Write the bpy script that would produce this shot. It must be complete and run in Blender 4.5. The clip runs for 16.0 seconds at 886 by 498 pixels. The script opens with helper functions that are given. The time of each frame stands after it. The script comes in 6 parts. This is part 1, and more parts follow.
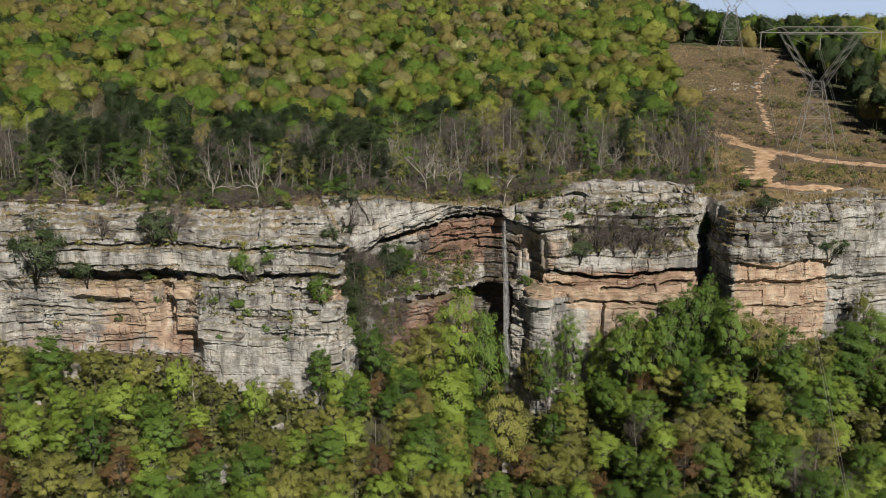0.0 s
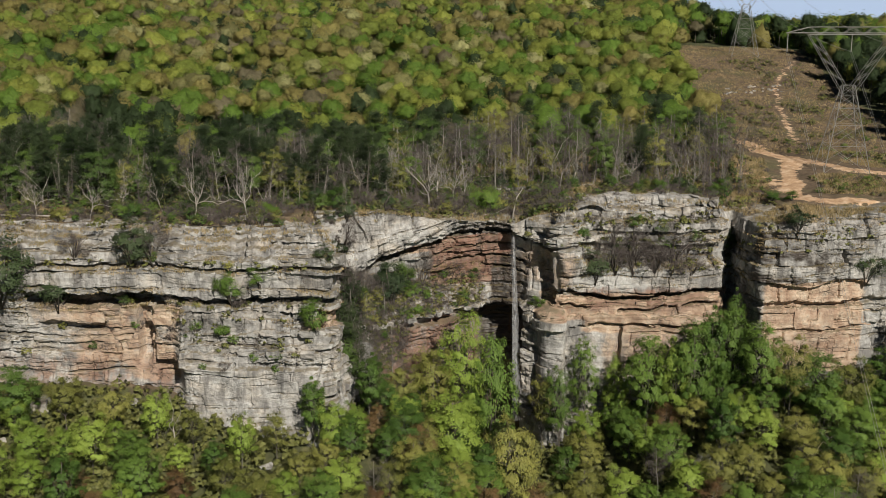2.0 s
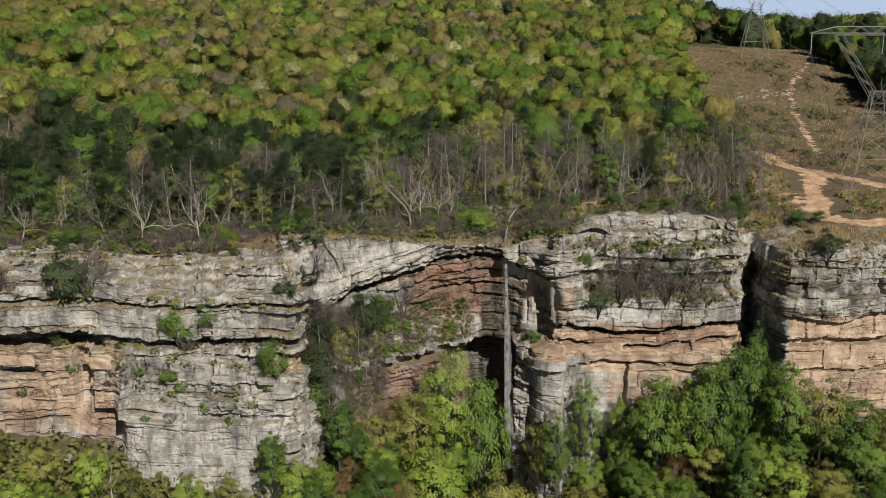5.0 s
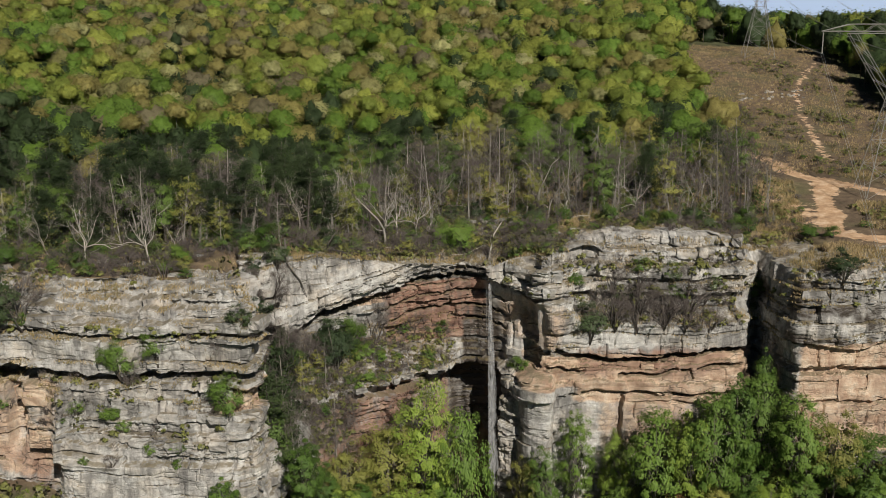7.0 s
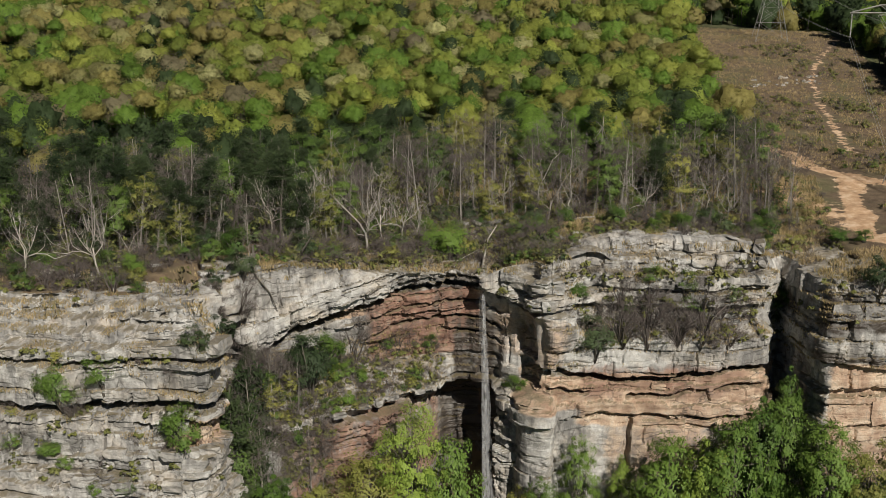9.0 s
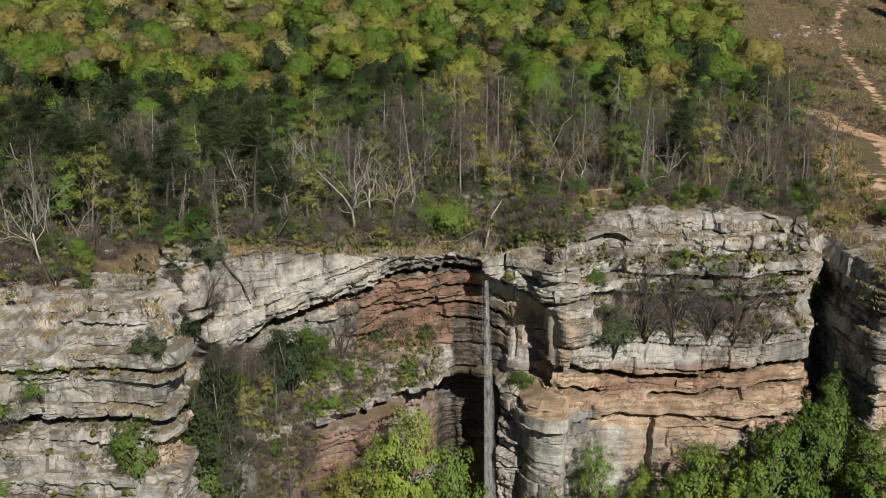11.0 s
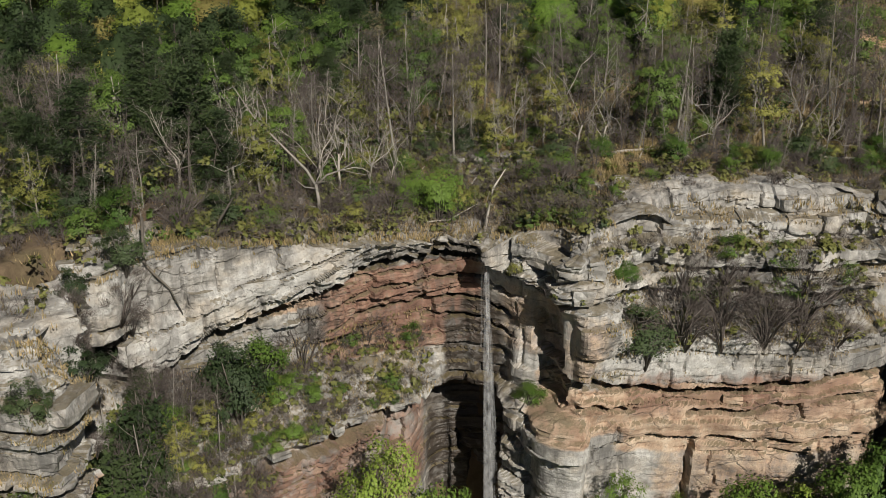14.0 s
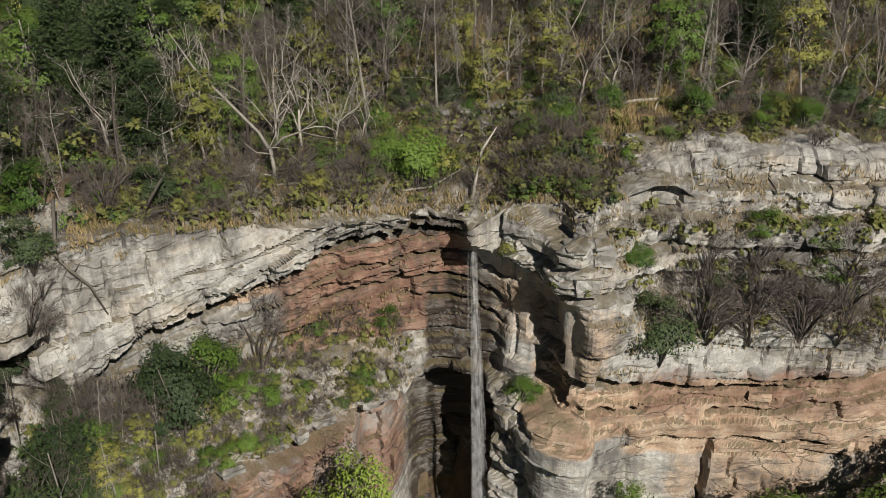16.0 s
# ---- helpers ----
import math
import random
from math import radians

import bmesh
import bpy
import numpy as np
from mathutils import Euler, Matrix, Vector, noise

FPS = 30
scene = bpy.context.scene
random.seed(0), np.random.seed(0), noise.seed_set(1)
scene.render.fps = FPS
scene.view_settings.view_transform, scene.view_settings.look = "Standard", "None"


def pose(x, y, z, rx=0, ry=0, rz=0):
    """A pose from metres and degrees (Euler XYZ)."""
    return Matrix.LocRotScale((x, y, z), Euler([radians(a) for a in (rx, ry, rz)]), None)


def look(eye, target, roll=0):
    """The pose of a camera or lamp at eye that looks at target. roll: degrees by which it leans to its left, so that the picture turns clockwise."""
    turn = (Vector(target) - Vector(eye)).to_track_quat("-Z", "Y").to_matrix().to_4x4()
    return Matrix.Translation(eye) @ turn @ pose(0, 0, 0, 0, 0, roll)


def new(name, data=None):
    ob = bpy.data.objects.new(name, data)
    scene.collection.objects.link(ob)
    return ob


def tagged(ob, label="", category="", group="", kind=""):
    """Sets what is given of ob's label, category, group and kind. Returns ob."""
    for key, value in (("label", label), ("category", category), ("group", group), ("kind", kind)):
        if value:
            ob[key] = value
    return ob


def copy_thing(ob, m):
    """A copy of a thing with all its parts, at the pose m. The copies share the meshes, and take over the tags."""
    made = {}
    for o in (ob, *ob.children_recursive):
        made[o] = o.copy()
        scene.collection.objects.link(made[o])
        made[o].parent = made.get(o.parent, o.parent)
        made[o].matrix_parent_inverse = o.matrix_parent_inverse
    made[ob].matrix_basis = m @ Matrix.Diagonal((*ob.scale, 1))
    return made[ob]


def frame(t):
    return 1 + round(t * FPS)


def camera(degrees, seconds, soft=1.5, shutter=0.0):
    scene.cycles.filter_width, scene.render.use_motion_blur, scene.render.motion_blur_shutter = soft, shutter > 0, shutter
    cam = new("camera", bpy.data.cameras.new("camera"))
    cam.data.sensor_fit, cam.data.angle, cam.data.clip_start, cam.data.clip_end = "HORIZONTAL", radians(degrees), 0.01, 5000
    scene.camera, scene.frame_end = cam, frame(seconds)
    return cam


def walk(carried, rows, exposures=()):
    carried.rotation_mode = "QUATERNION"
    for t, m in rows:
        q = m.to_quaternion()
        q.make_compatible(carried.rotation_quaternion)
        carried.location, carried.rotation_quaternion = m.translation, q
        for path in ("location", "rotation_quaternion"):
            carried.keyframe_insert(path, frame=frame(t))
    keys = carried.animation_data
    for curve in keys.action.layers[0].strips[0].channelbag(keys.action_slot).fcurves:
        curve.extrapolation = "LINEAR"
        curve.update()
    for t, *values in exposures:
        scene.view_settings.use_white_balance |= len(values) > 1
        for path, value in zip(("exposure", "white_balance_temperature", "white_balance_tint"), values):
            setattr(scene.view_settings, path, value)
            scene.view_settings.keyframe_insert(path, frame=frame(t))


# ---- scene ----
cam = camera(47.4, 16.0, 0.8)
METRES, EYE, TILT, LEAN, TURN = 150.0, 80.0, -12.0, 0.0, 0.0
ROWS = [
    (0.0, 0.0, 0.0, 0.0, -0.0, 0.0, 0.0),
    (0.5, -0.0027, 0.0299, 0.0071, -0.01, -0.02, -0.02),
    (1.0, -0.005, 0.0599, 0.0137, -0.04, -0.02, -0.0),
    (1.5, -0.0067, 0.0894, 0.0204, -0.05, -0.03, -0.02),
    (2.0, -0.0077, 0.1209, 0.0275, -0.08, -0.04, -0.02),
    (2.5, -0.008, 0.1496, 0.0338, -0.11, -0.05, -0.03),
    (3.0, -0.0072, 0.1779, 0.0401, -0.13, -0.05, -0.05),
    (3.5, -0.0049, 0.2057, 0.0459, -0.15, -0.05, -0.05),
    (4.0, -0.0011, 0.2328, 0.0518, -0.18, -0.05, -0.02),
    (6.5, 0.0348, 0.3695, 0.0816, -0.09, -0.13, -0.03),
    (7.0, 0.0395, 0.3986, 0.0874, -0.11, -0.16, -0.03),
    (7.5, 0.0437, 0.4282, 0.0932, -0.12, -0.21, -0.05),
    (8.0, 0.047, 0.4577, 0.099, -0.13, -0.37, -0.04),
    (8.5, 0.0496, 0.4879, 0.1051, -0.12, -0.61, -0.05),
    (9.0, 0.0513, 0.5189, 0.1116, -0.14, -1.11, -0.05),
    (11.5, 0.0467, 0.684, 0.1466, -0.56, -4.97, -0.03),
    (12.0, 0.046, 0.7183, 0.1541, -0.59, -5.8, 0.0),
    (12.5, 0.0462, 0.7523, 0.1621, -0.63, -6.68, 0.04),
    (13.0, 0.0476, 0.7857, 0.1689, -0.7, -7.56, 0.08),
    (13.5, 0.0513, 0.8184, 0.1766, -0.7, -8.57, 0.12),
    (14.0, 0.055, 0.85, 0.1835, -0.77, -9.6, 0.18),
    (14.5, 0.0593, 0.88, 0.1897, -0.79, -10.71, 0.26),
    (15.0, 0.0628, 0.9092, 0.1957, -0.81, -12.01, 0.32),
    (15.5, 0.0665, 0.9393, 0.2018, -0.82, -13.47, 0.35),
    (16.0, 0.0693, 0.9703, 0.2078, -0.84, -15.04, 0.39),
]
walk(cam, [(t, pose(0, 0, EYE, TILT, LEAN, TURN) @ pose(METRES * x, METRES * y, METRES * z, 90 + pitch, roll, yaw)) for t, x, y, z, yaw, pitch, roll in ROWS])

# ---- light ----
SUN = Vector((0.30, -0.73, 0.62)).normalized()
world = bpy.data.worlds.new("sky")
scene.world = world
world.use_nodes = True
wn = world.node_tree
sky = wn.nodes.new("ShaderNodeTexSky")
sky.sky_type = "NISHITA"
sky.sun_disc = False
sky.sun_elevation = math.asin(SUN.z)
sky.sun_rotation = math.atan2(SUN.x, SUN.y)
sky.air_density, sky.dust_density, sky.ozone_density = 0.7, 0.0, 4.0
wn.nodes["Background"].inputs["Strength"].default_value = 0.022
wn.links.new(sky.outputs[0], wn.nodes["Background"].inputs["Color"])
lamp = bpy.data.lights.new("sun", "SUN")
lamp.energy, lamp.angle, lamp.color = 5.0, radians(0.53), (1.0, 0.94, 0.84)
sun = new("sun", lamp)
sun.matrix_world = look(SUN * 400, (0, 0, 0))
scene.view_settings.exposure = 0.0


# added glowing sheet that brightens the strip of sky over the horizon
haze = bpy.data.materials.new("sky_backdrop_glow")
haze.use_nodes = True
glow = haze.node_tree.nodes.new("ShaderNodeEmission")
glow.inputs["Color"].default_value = (0.47, 0.58, 0.76, 1)
haze.node_tree.links.new(glow.outputs[0], haze.node_tree.nodes["Material Output"].inputs["Surface"])
sheet = bpy.data.meshes.new("backdrop")
sheet.from_pydata([(150, 2450, 40), (1900, 2450, 40), (1900, 2450, 300), (150, 2450, 300)], [], [(0, 1, 2, 3)])
sheet.materials.append(haze)
tagged(new("backdrop", sheet), "glowing backdrop sheet for the pale blue sky low over the horizon", "sky", kind="structure")


# ---- numeric helpers ----
def lattice(ix, iy, iz, seed):
    h = (ix * 374761393 + iy * 668265263 + iz * 2147483647 + seed * 1274126177) & 0xFFFFFFFF
    h = ((h ^ (h >> 13)) * 1274126177) & 0xFFFFFFFF
    h = ((h ^ (h >> 16)) * 2246822519) & 0xFFFFFFFF
    return ((h ^ (h >> 15)) & 0xFFFFFF) / 16777215.0


def vnoise(x, y=0.0, z=0.0, seed=0):
    """Smooth noise from -1 to 1."""
    parts = []
    for v in (x, y, z):
        v = np.asarray(v, float)
        f = np.floor(v)
        t = v - f
        parts.append((f.astype(np.int64), t * t * (3 - 2 * t), (0, 1) if v.ndim else (0,)))
    (ix, u, ka), (iy, v, kb), (iz, w, kc) = parts
    out = 0
    for a in ka:
        for b in kb:
            for c in kc:
                k = (u if a else 1 - u) * (v if b else 1 - v) * (w if c else 1 - w)
                out = out + k * lattice(ix + a, iy + b, iz + c, seed)
    return out * 2 - 1


def fbm(x, y=0.0, z=0.0, seed=0, octaves=4):
    total, amp, f = 0, 0.5, 1.0
    for o in range(octaves):
        total = total + amp * vnoise(np.asarray(x) * f, np.asarray(y) * f, np.asarray(z) * f, seed + o)
        amp, f = amp * 0.5, f * 2.03
    return total


def ramp(v, a, b):
    t = np.clip((v - a) / (b - a), 0, 1)
    return t * t * (3 - 2 * t)


def mesh_np(name, verts, groups, mat, smooth=False):
    """A mesh from arrays: verts (n, 3) and a list of face arrays (m, 3) or (m, 4)."""
    me = bpy.data.meshes.new(name)
    groups = [np.asarray(g, np.int32) for g in groups if len(g)]
    loops = np.concatenate([g.ravel() for g in groups])
    sizes = np.concatenate([np.full(len(g), g.shape[1], np.int32) for g in groups])
    starts = np.concatenate([[0], np.cumsum(sizes)[:-1]]).astype(np.int32)
    me.vertices.add(len(verts))
    me.vertices.foreach_set("co", np.asarray(verts, np.float32).ravel())
    me.loops.add(len(loops))
    me.loops.foreach_set("vertex_index", loops)
    me.polygons.add(len(sizes))
    me.polygons.foreach_set("loop_start", starts)
    me.polygons.foreach_set("use_smooth", np.full(len(sizes), smooth))
    me.update(calc_edges=True)
    if mat:
        me.materials.append(mat)
    return me


def paint(me, name, rgba):
    at = me.attributes.new(name, "FLOAT_COLOR", "POINT")
    at.data.foreach_set("color", np.asarray(rgba, np.float32).ravel())


class Build:
    """Gathers vertices and faces of one mesh."""

    def __init__(self):
        self.v, self.t, self.q, self.n, self.d = [], [], [], 0, []

    def add(self, verts, tris=None, quads=None):
        verts = np.asarray(verts, float)
        if tris is not None and len(tris):
            self.t.append(np.asarray(tris) + self.n)
        if quads is not None and len(quads):
            self.q.append(np.asarray(quads) + self.n)
        self.v.append(verts)
        self.n += len(verts)

    def tube(self, pts, radii, sides=5):
        pts = np.asarray(pts, float)
        k = len(pts)
        d = np.gradient(pts, axis=0)
        d /= np.linalg.norm(d, axis=1)[:, None] + 1e-9
        ref = np.where(np.abs(d[:, 2:3]) < 0.9, [[0, 0, 1.0]], [[1.0, 0, 0]])
        a = np.cross(d, ref)
        a /= np.linalg.norm(a, axis=1)[:, None] + 1e-9
        b = np.cross(d, a)
        th = np.arange(sides) * 2 * np.pi / sides
        ring = a[:, None] * np.cos(th)[None, :, None] + b[:, None] * np.sin(th)[None, :, None]
        v = pts[:, None] + ring * np.asarray(radii, float)[:, None, None]
        i, j = np.meshgrid(np.arange(k - 1), np.arange(sides), indexing="ij")
        n = (j + 1) % sides
        q = np.stack([i * sides + j, i * sides + n, (i + 1) * sides + n, (i + 1) * sides + j], -1).reshape(-1, 4)
        cap = [[0, m + 1, m] for m in range(1, sides - 1)]
        e = (k - 1) * sides
        cap += [[e, e + m, e + m + 1] for m in range(1, sides - 1)]
        self.add(v.reshape(-1, 3), cap, q)

    def leaves(self, rng, c, n, size, jitter=0.55):
        """Small pointed leaf sprays at the places c, facing roughly along n."""
        m = len(c)
        way = n / (np.linalg.norm(n, axis=1)[:, None] + 1e-9)
        self.d.append(np.repeat(way, 3, 0))
        n = n + rng.normal(0, jitter, (m, 3))
        n /= np.linalg.norm(n, axis=1)[:, None] + 1e-9
        u = np.cross(n, rng.normal(0, 1, (m, 3)))
        u /= np.linalg.norm(u, axis=1)[:, None] + 1e-9
        w = np.cross(n, u)
        s = (size * rng.uniform(0.6, 1.35, m))[:, None]
        v = np.stack([c + u * s, c - u * s * 0.7 + w * s * 0.75, c - u * s * 0.7 - w * s * 0.75], 1)
        self.add(v.reshape(-1, 3), np.arange(m * 3).reshape(m, 3))

    def mesh(self, name, mat, smooth=False):
        groups = []
        if self.t:
            groups.append(np.concatenate(self.t))
        if self.q:
            groups.append(np.concatenate(self.q))
        me = mesh_np(name, np.concatenate(self.v), groups, mat, smooth)
        if self.d:
            at = me.attributes.new("way", "FLOAT_VECTOR", "POINT")
            at.data.foreach_set("vector", np.concatenate(self.d).astype(np.float32).ravel())
        return me


def part(name, data, parent, label=""):
    ob = new(name, data)
    ob.parent = parent
    return tagged(ob, label)


# ---- materials ----
def material(name):
    m = bpy.data.materials.new(name)
    m.use_nodes = True
    nt = m.node_tree
    return m, nt, nt.nodes["Principled BSDF"]


def node(nt, kind, **kw):
    n = nt.nodes.new(kind)
    for k, v in kw.items():
        n.inputs[k.replace("_", " ")].default_value = v
    return n


def noise_tex(nt, scale, detail=5, rough=0.6, stretch=(1, 1, 1), space="Position"):
    tc = nt.nodes.new("ShaderNodeNewGeometry" if space == "Position" else "ShaderNodeTexCoord")
    mp = nt.nodes.new("ShaderNodeMapping")
    mp.inputs["Scale"].default_value = stretch
    nt.links.new(tc.outputs[space], mp.inputs["Vector"])
    n = node(nt, "ShaderNodeTexNoise", Scale=scale, Detail=detail, Roughness=rough)
    nt.links.new(mp.outputs[0], n.inputs["Vector"])
    return n.outputs["Fac"]


def curve(nt, fac, *stops):
    r = nt.nodes.new("ShaderNodeValToRGB")
    el = r.color_ramp.elements
    while len(el) < len(stops):
        el.new(0.5)
    for e, (p, c) in zip(el, stops):
        e.position = p
        e.color = (c, c, c, 1) if isinstance(c, (int, float)) else (*c, 1)
    nt.links.new(fac, r.inputs["Fac"])
    return r.outputs["Color"]


def mix(nt, fac, a, b, mode="MIX"):
    n = nt.nodes.new("ShaderNodeMix")
    n.data_type, n.blend_type = "RGBA", mode
    for sock, val in ((n.inputs[0], fac), (n.inputs[6], a), (n.inputs[7], b)):
        if isinstance(val, (int, float)):
            sock.default_value = val
        elif isinstance(val, tuple):
            sock.default_value = (*val, 1)
        else:
            nt.links.new(val, sock)
    return n.outputs[2]


def bump(nt, bsdf, height, strength, distance):
    b = node(nt, "ShaderNodeBump", Strength=strength, Distance=distance)
    nt.links.new(height, b.inputs["Height"])
    nt.links.new(b.outputs[0], bsdf.inputs["Normal"])


def maths(nt, op, a, b=0.0):
    n = nt.nodes.new("ShaderNodeMath")
    n.operation = op
    for sock, val in ((n.inputs[0], a), (n.inputs[1], b)):
        if isinstance(val, (int, float)):
            sock.default_value = val
        else:
            nt.links.new(val, sock)
    return n.outputs[0]


def rock_material():
    m, nt, bs = material("sandstone")
    at = nt.nodes.new("ShaderNodeAttribute")
    at.attribute_name = "rock"
    sep = nt.nodes.new("ShaderNodeSeparateColor")
    nt.links.new(at.outputs["Color"], sep.inputs[0])
    big = noise_tex(nt, 0.12, 4, 0.6)
    mid = noise_tex(nt, 0.9, 6, 0.65)
    fine = noise_tex(nt, 6.0, 6, 0.7)
    beds = noise_tex(nt, 1.0, 5, 0.65, (0.10, 0.10, 2.2))
    streak = noise_tex(nt, 1.0, 6, 0.7, (0.55, 0.55, 0.10))
    base = curve(nt, mid, (0.3, (0.27, 0.258, 0.238)), (0.5, (0.47, 0.457, 0.43)), (0.7, (0.68, 0.67, 0.64)))
    base = mix(nt, curve(nt, noise_tex(nt, 0.21, 5, 0.62, (1, 1, 1.4)), (0.46, 0.0), (0.66, 0.55)), base, (0.47, 0.385, 0.285))
    patch = noise_tex(nt, 0.33, 6, 0.68)
    base = mix(nt, curve(nt, big, (0.46, 0.0), (0.6, 0.5)), base, (0.30, 0.285, 0.265))
    base = mix(nt, curve(nt, patch, (0.47, 0.0), (0.60, 0.7)), base, (0.215, 0.205, 0.19))
    layer = maths(nt, "ADD", maths(nt, "MULTIPLY", beds, 0.22), maths(nt, "MULTIPLY", noise_tex(nt, 0.45, 6, 0.66), 0.78))
    ochre = curve(nt, layer, (0.34, (0.24, 0.15, 0.10)), (0.47, (0.43, 0.30, 0.21)), (0.55, (0.53, 0.40, 0.29)), (0.66, (0.63, 0.52, 0.40)))
    rust = curve(nt, layer, (0.34, (0.10, 0.055, 0.04)), (0.5, (0.25, 0.14, 0.10)), (0.64, (0.40, 0.27, 0.195)))
    edge = maths(nt, "MULTIPLY", maths(nt, "SUBTRACT", maths(nt, "ADD", maths(nt, "MULTIPLY", mid, 0.5), maths(nt, "MULTIPLY", big, 0.5)), 0.5), 1.6)
    f_o = curve(nt, maths(nt, "ADD", sep.outputs[0], edge), (0.3, 0.0), (0.6, 1.0))
    f_r = curve(nt, maths(nt, "ADD", sep.outputs[1], edge), (0.3, 0.0), (0.6, 1.0))
    col = mix(nt, f_o, base, ochre)
    col = mix(nt, f_r, col, rust)
    # grey-black lichen running down the weathered faces
    dark = curve(nt, maths(nt, "ADD", maths(nt, "MULTIPLY", streak, 0.75), maths(nt, "MULTIPLY", big, 0.35)), (0.53, 0.0), (0.66, 0.75))
    dark = maths(nt, "MULTIPLY", dark, maths(nt, "SUBTRACT", 1.0, maths(nt, "MULTIPLY", maths(nt, "MAXIMUM", f_o, f_r), 0.75)))
    col = mix(nt, dark, col, (0.105, 0.10, 0.095))
    spots = curve(nt, maths(nt, "ADD", maths(nt, "MULTIPLY", fine, 0.6), maths(nt, "MULTIPLY", mid, 0.4)), (0.53, 0.0), (0.62, 0.65))
    col = mix(nt, spots, col, (0.14, 0.135, 0.12))
    # hairline joints
    warp = nt.nodes.new("ShaderNodeNewGeometry")
    wmap = nt.nodes.new("ShaderNodeMapping")
    wmap.inputs["Scale"].default_value = (0.6, 0.6, 1.3)
    nt.links.new(warp.outputs["Position"], wmap.inputs["Vector"])
    wadd = nt.nodes.new("ShaderNodeVectorMath")
    wadd.operation = "MULTIPLY_ADD"
    wadd.inputs[1].default_value = (1.6, 1.6, 1.6)
    wn3 = node(nt, "ShaderNodeTexNoise", Scale=0.8, Detail=4.0)
    nt.links.new(wmap.outputs[0], wn3.inputs["Vector"])
    nt.links.new(wn3.outputs["Color"], wadd.inputs[0])
    nt.links.new(wmap.outputs[0], wadd.inputs[2])
    vor = node(nt, "ShaderNodeTexVoronoi", Scale=0.42)
    vor.feature = "DISTANCE_TO_EDGE"
    nt.links.new(wadd.outputs[0], vor.inputs["Vector"])
    joint = maths(nt, "MULTIPLY", curve(nt, vor.outputs["Distance"], (0.012, 1.0), (0.05, 0.0)), curve(nt, big, (0.47, 0.0), (0.62, 0.55)))
    col = mix(nt, joint, col, (0.07, 0.062, 0.052))
    wet_dark = curve(nt, maths(nt, "ADD", sep.outputs[2], edge), (0.3, 0.0), (0.7, 1.0))
    col = mix(nt, wet_dark, col, mix(nt, beds, (0.02, 0.018, 0.016), (0.09, 0.07, 0.055)))
    # soil and moss caught on the ledges
    geo = nt.nodes.new("ShaderNodeNewGeometry")
    up = nt.nodes.new("ShaderNodeSeparateXYZ")
    nt.links.new(geo.outputs["True Normal"], up.inputs[0])
    ledge = curve(nt, maths(nt, "ADD", up.outputs[2], maths(nt, "MULTIPLY", maths(nt, "SUBTRACT", mid, 0.5), 1.6)), (0.72, 0.0), (0.98, 0.75))
    earth = curve(nt, fine, (0.35, (0.07, 0.065, 0.03)), (0.55, (0.16, 0.125, 0.07)), (0.7, (0.27, 0.21, 0.125)))
    ledge = maths(nt, "MULTIPLY", ledge, at.outputs["Alpha"])
    col = mix(nt, ledge, col, earth)
    nt.links.new(col, bs.inputs["Base Color"])
    nt.links.new(maths(nt, "SUBTRACT", 0.92, maths(nt, "MULTIPLY", wet_dark, 0.45)), bs.inputs["Roughness"])
    h = maths(nt, "ADD", maths(nt, "MULTIPLY", mid, 0.6), maths(nt, "SUBTRACT", maths(nt, "ADD", maths(nt, "MULTIPLY", fine, 0.18), maths(nt, "MULTIPLY", beds, 0.14)), maths(nt, "MULTIPLY", joint, 0.5)))
    bump(nt, bs, h, 0.9, 0.32)
    return m


def ground_material():
    m, nt, bs = material("ground_cover")
    at = nt.nodes.new("ShaderNodeAttribute")
    at.attribute_name = "soil"
    sep = nt.nodes.new("ShaderNodeSeparateColor")
    nt.links.new(at.outputs["Color"], sep.inputs[0])
    big = noise_tex(nt, 0.06, 5, 0.6)
    mid = noise_tex(nt, 0.5, 6, 0.65)
    fine = noise_tex(nt, 4.0, 6, 0.7)
    litter = curve(nt, mid, (0.3, (0.05, 0.037, 0.025)), (0.55, (0.11, 0.083, 0.053)), (0.75, (0.19, 0.145, 0.09)))
    green = curve(nt, fine, (0.3, (0.05, 0.06, 0.02)), (0.7, (0.13, 0.14, 0.05)))
    col = mix(nt, curve(nt, big, (0.45, 0.0), (0.6, 0.6)), litter, green)
    grass = curve(nt, mid, (0.3, (0.07, 0.047, 0.028)), (0.55, (0.135, 0.094, 0.057)), (0.75, (0.215, 0.156, 0.093)))
    grass = mix(nt, curve(nt, big, (0.5, 0.0), (0.66, 0.55)), grass, green)
    col = mix(nt, sep.outputs[1], col, grass)
    wood = curve(nt, mid, (0.3, (0.03, 0.035, 0.012)), (0.55, (0.07, 0.075, 0.025)), (0.75, (0.13, 0.12, 0.05)))
    col = mix(nt, sep.outputs[2], col, wood)
    sand = curve(nt, mid, (0.3, (0.30, 0.18, 0.10)), (0.5, (0.48, 0.31, 0.18)), (0.7, (0.66, 0.50, 0.35)))
    edge = maths(nt, "MULTIPLY", maths(nt, "SUBTRACT", mid, 0.5), 2.0)
    col = mix(nt, curve(nt, maths(nt, "ADD", sep.outputs[0], edge), (0.38, 0.0), (0.6, 1.0)), col, sand)
    nt.links.new(col, bs.inputs["Base Color"])
    bs.inputs["Roughness"].default_value = 0.95
    bump(nt, bs, maths(nt, "ADD", mid, maths(nt, "MULTIPLY", fine, 0.4)), 0.6, 0.22)
    return m


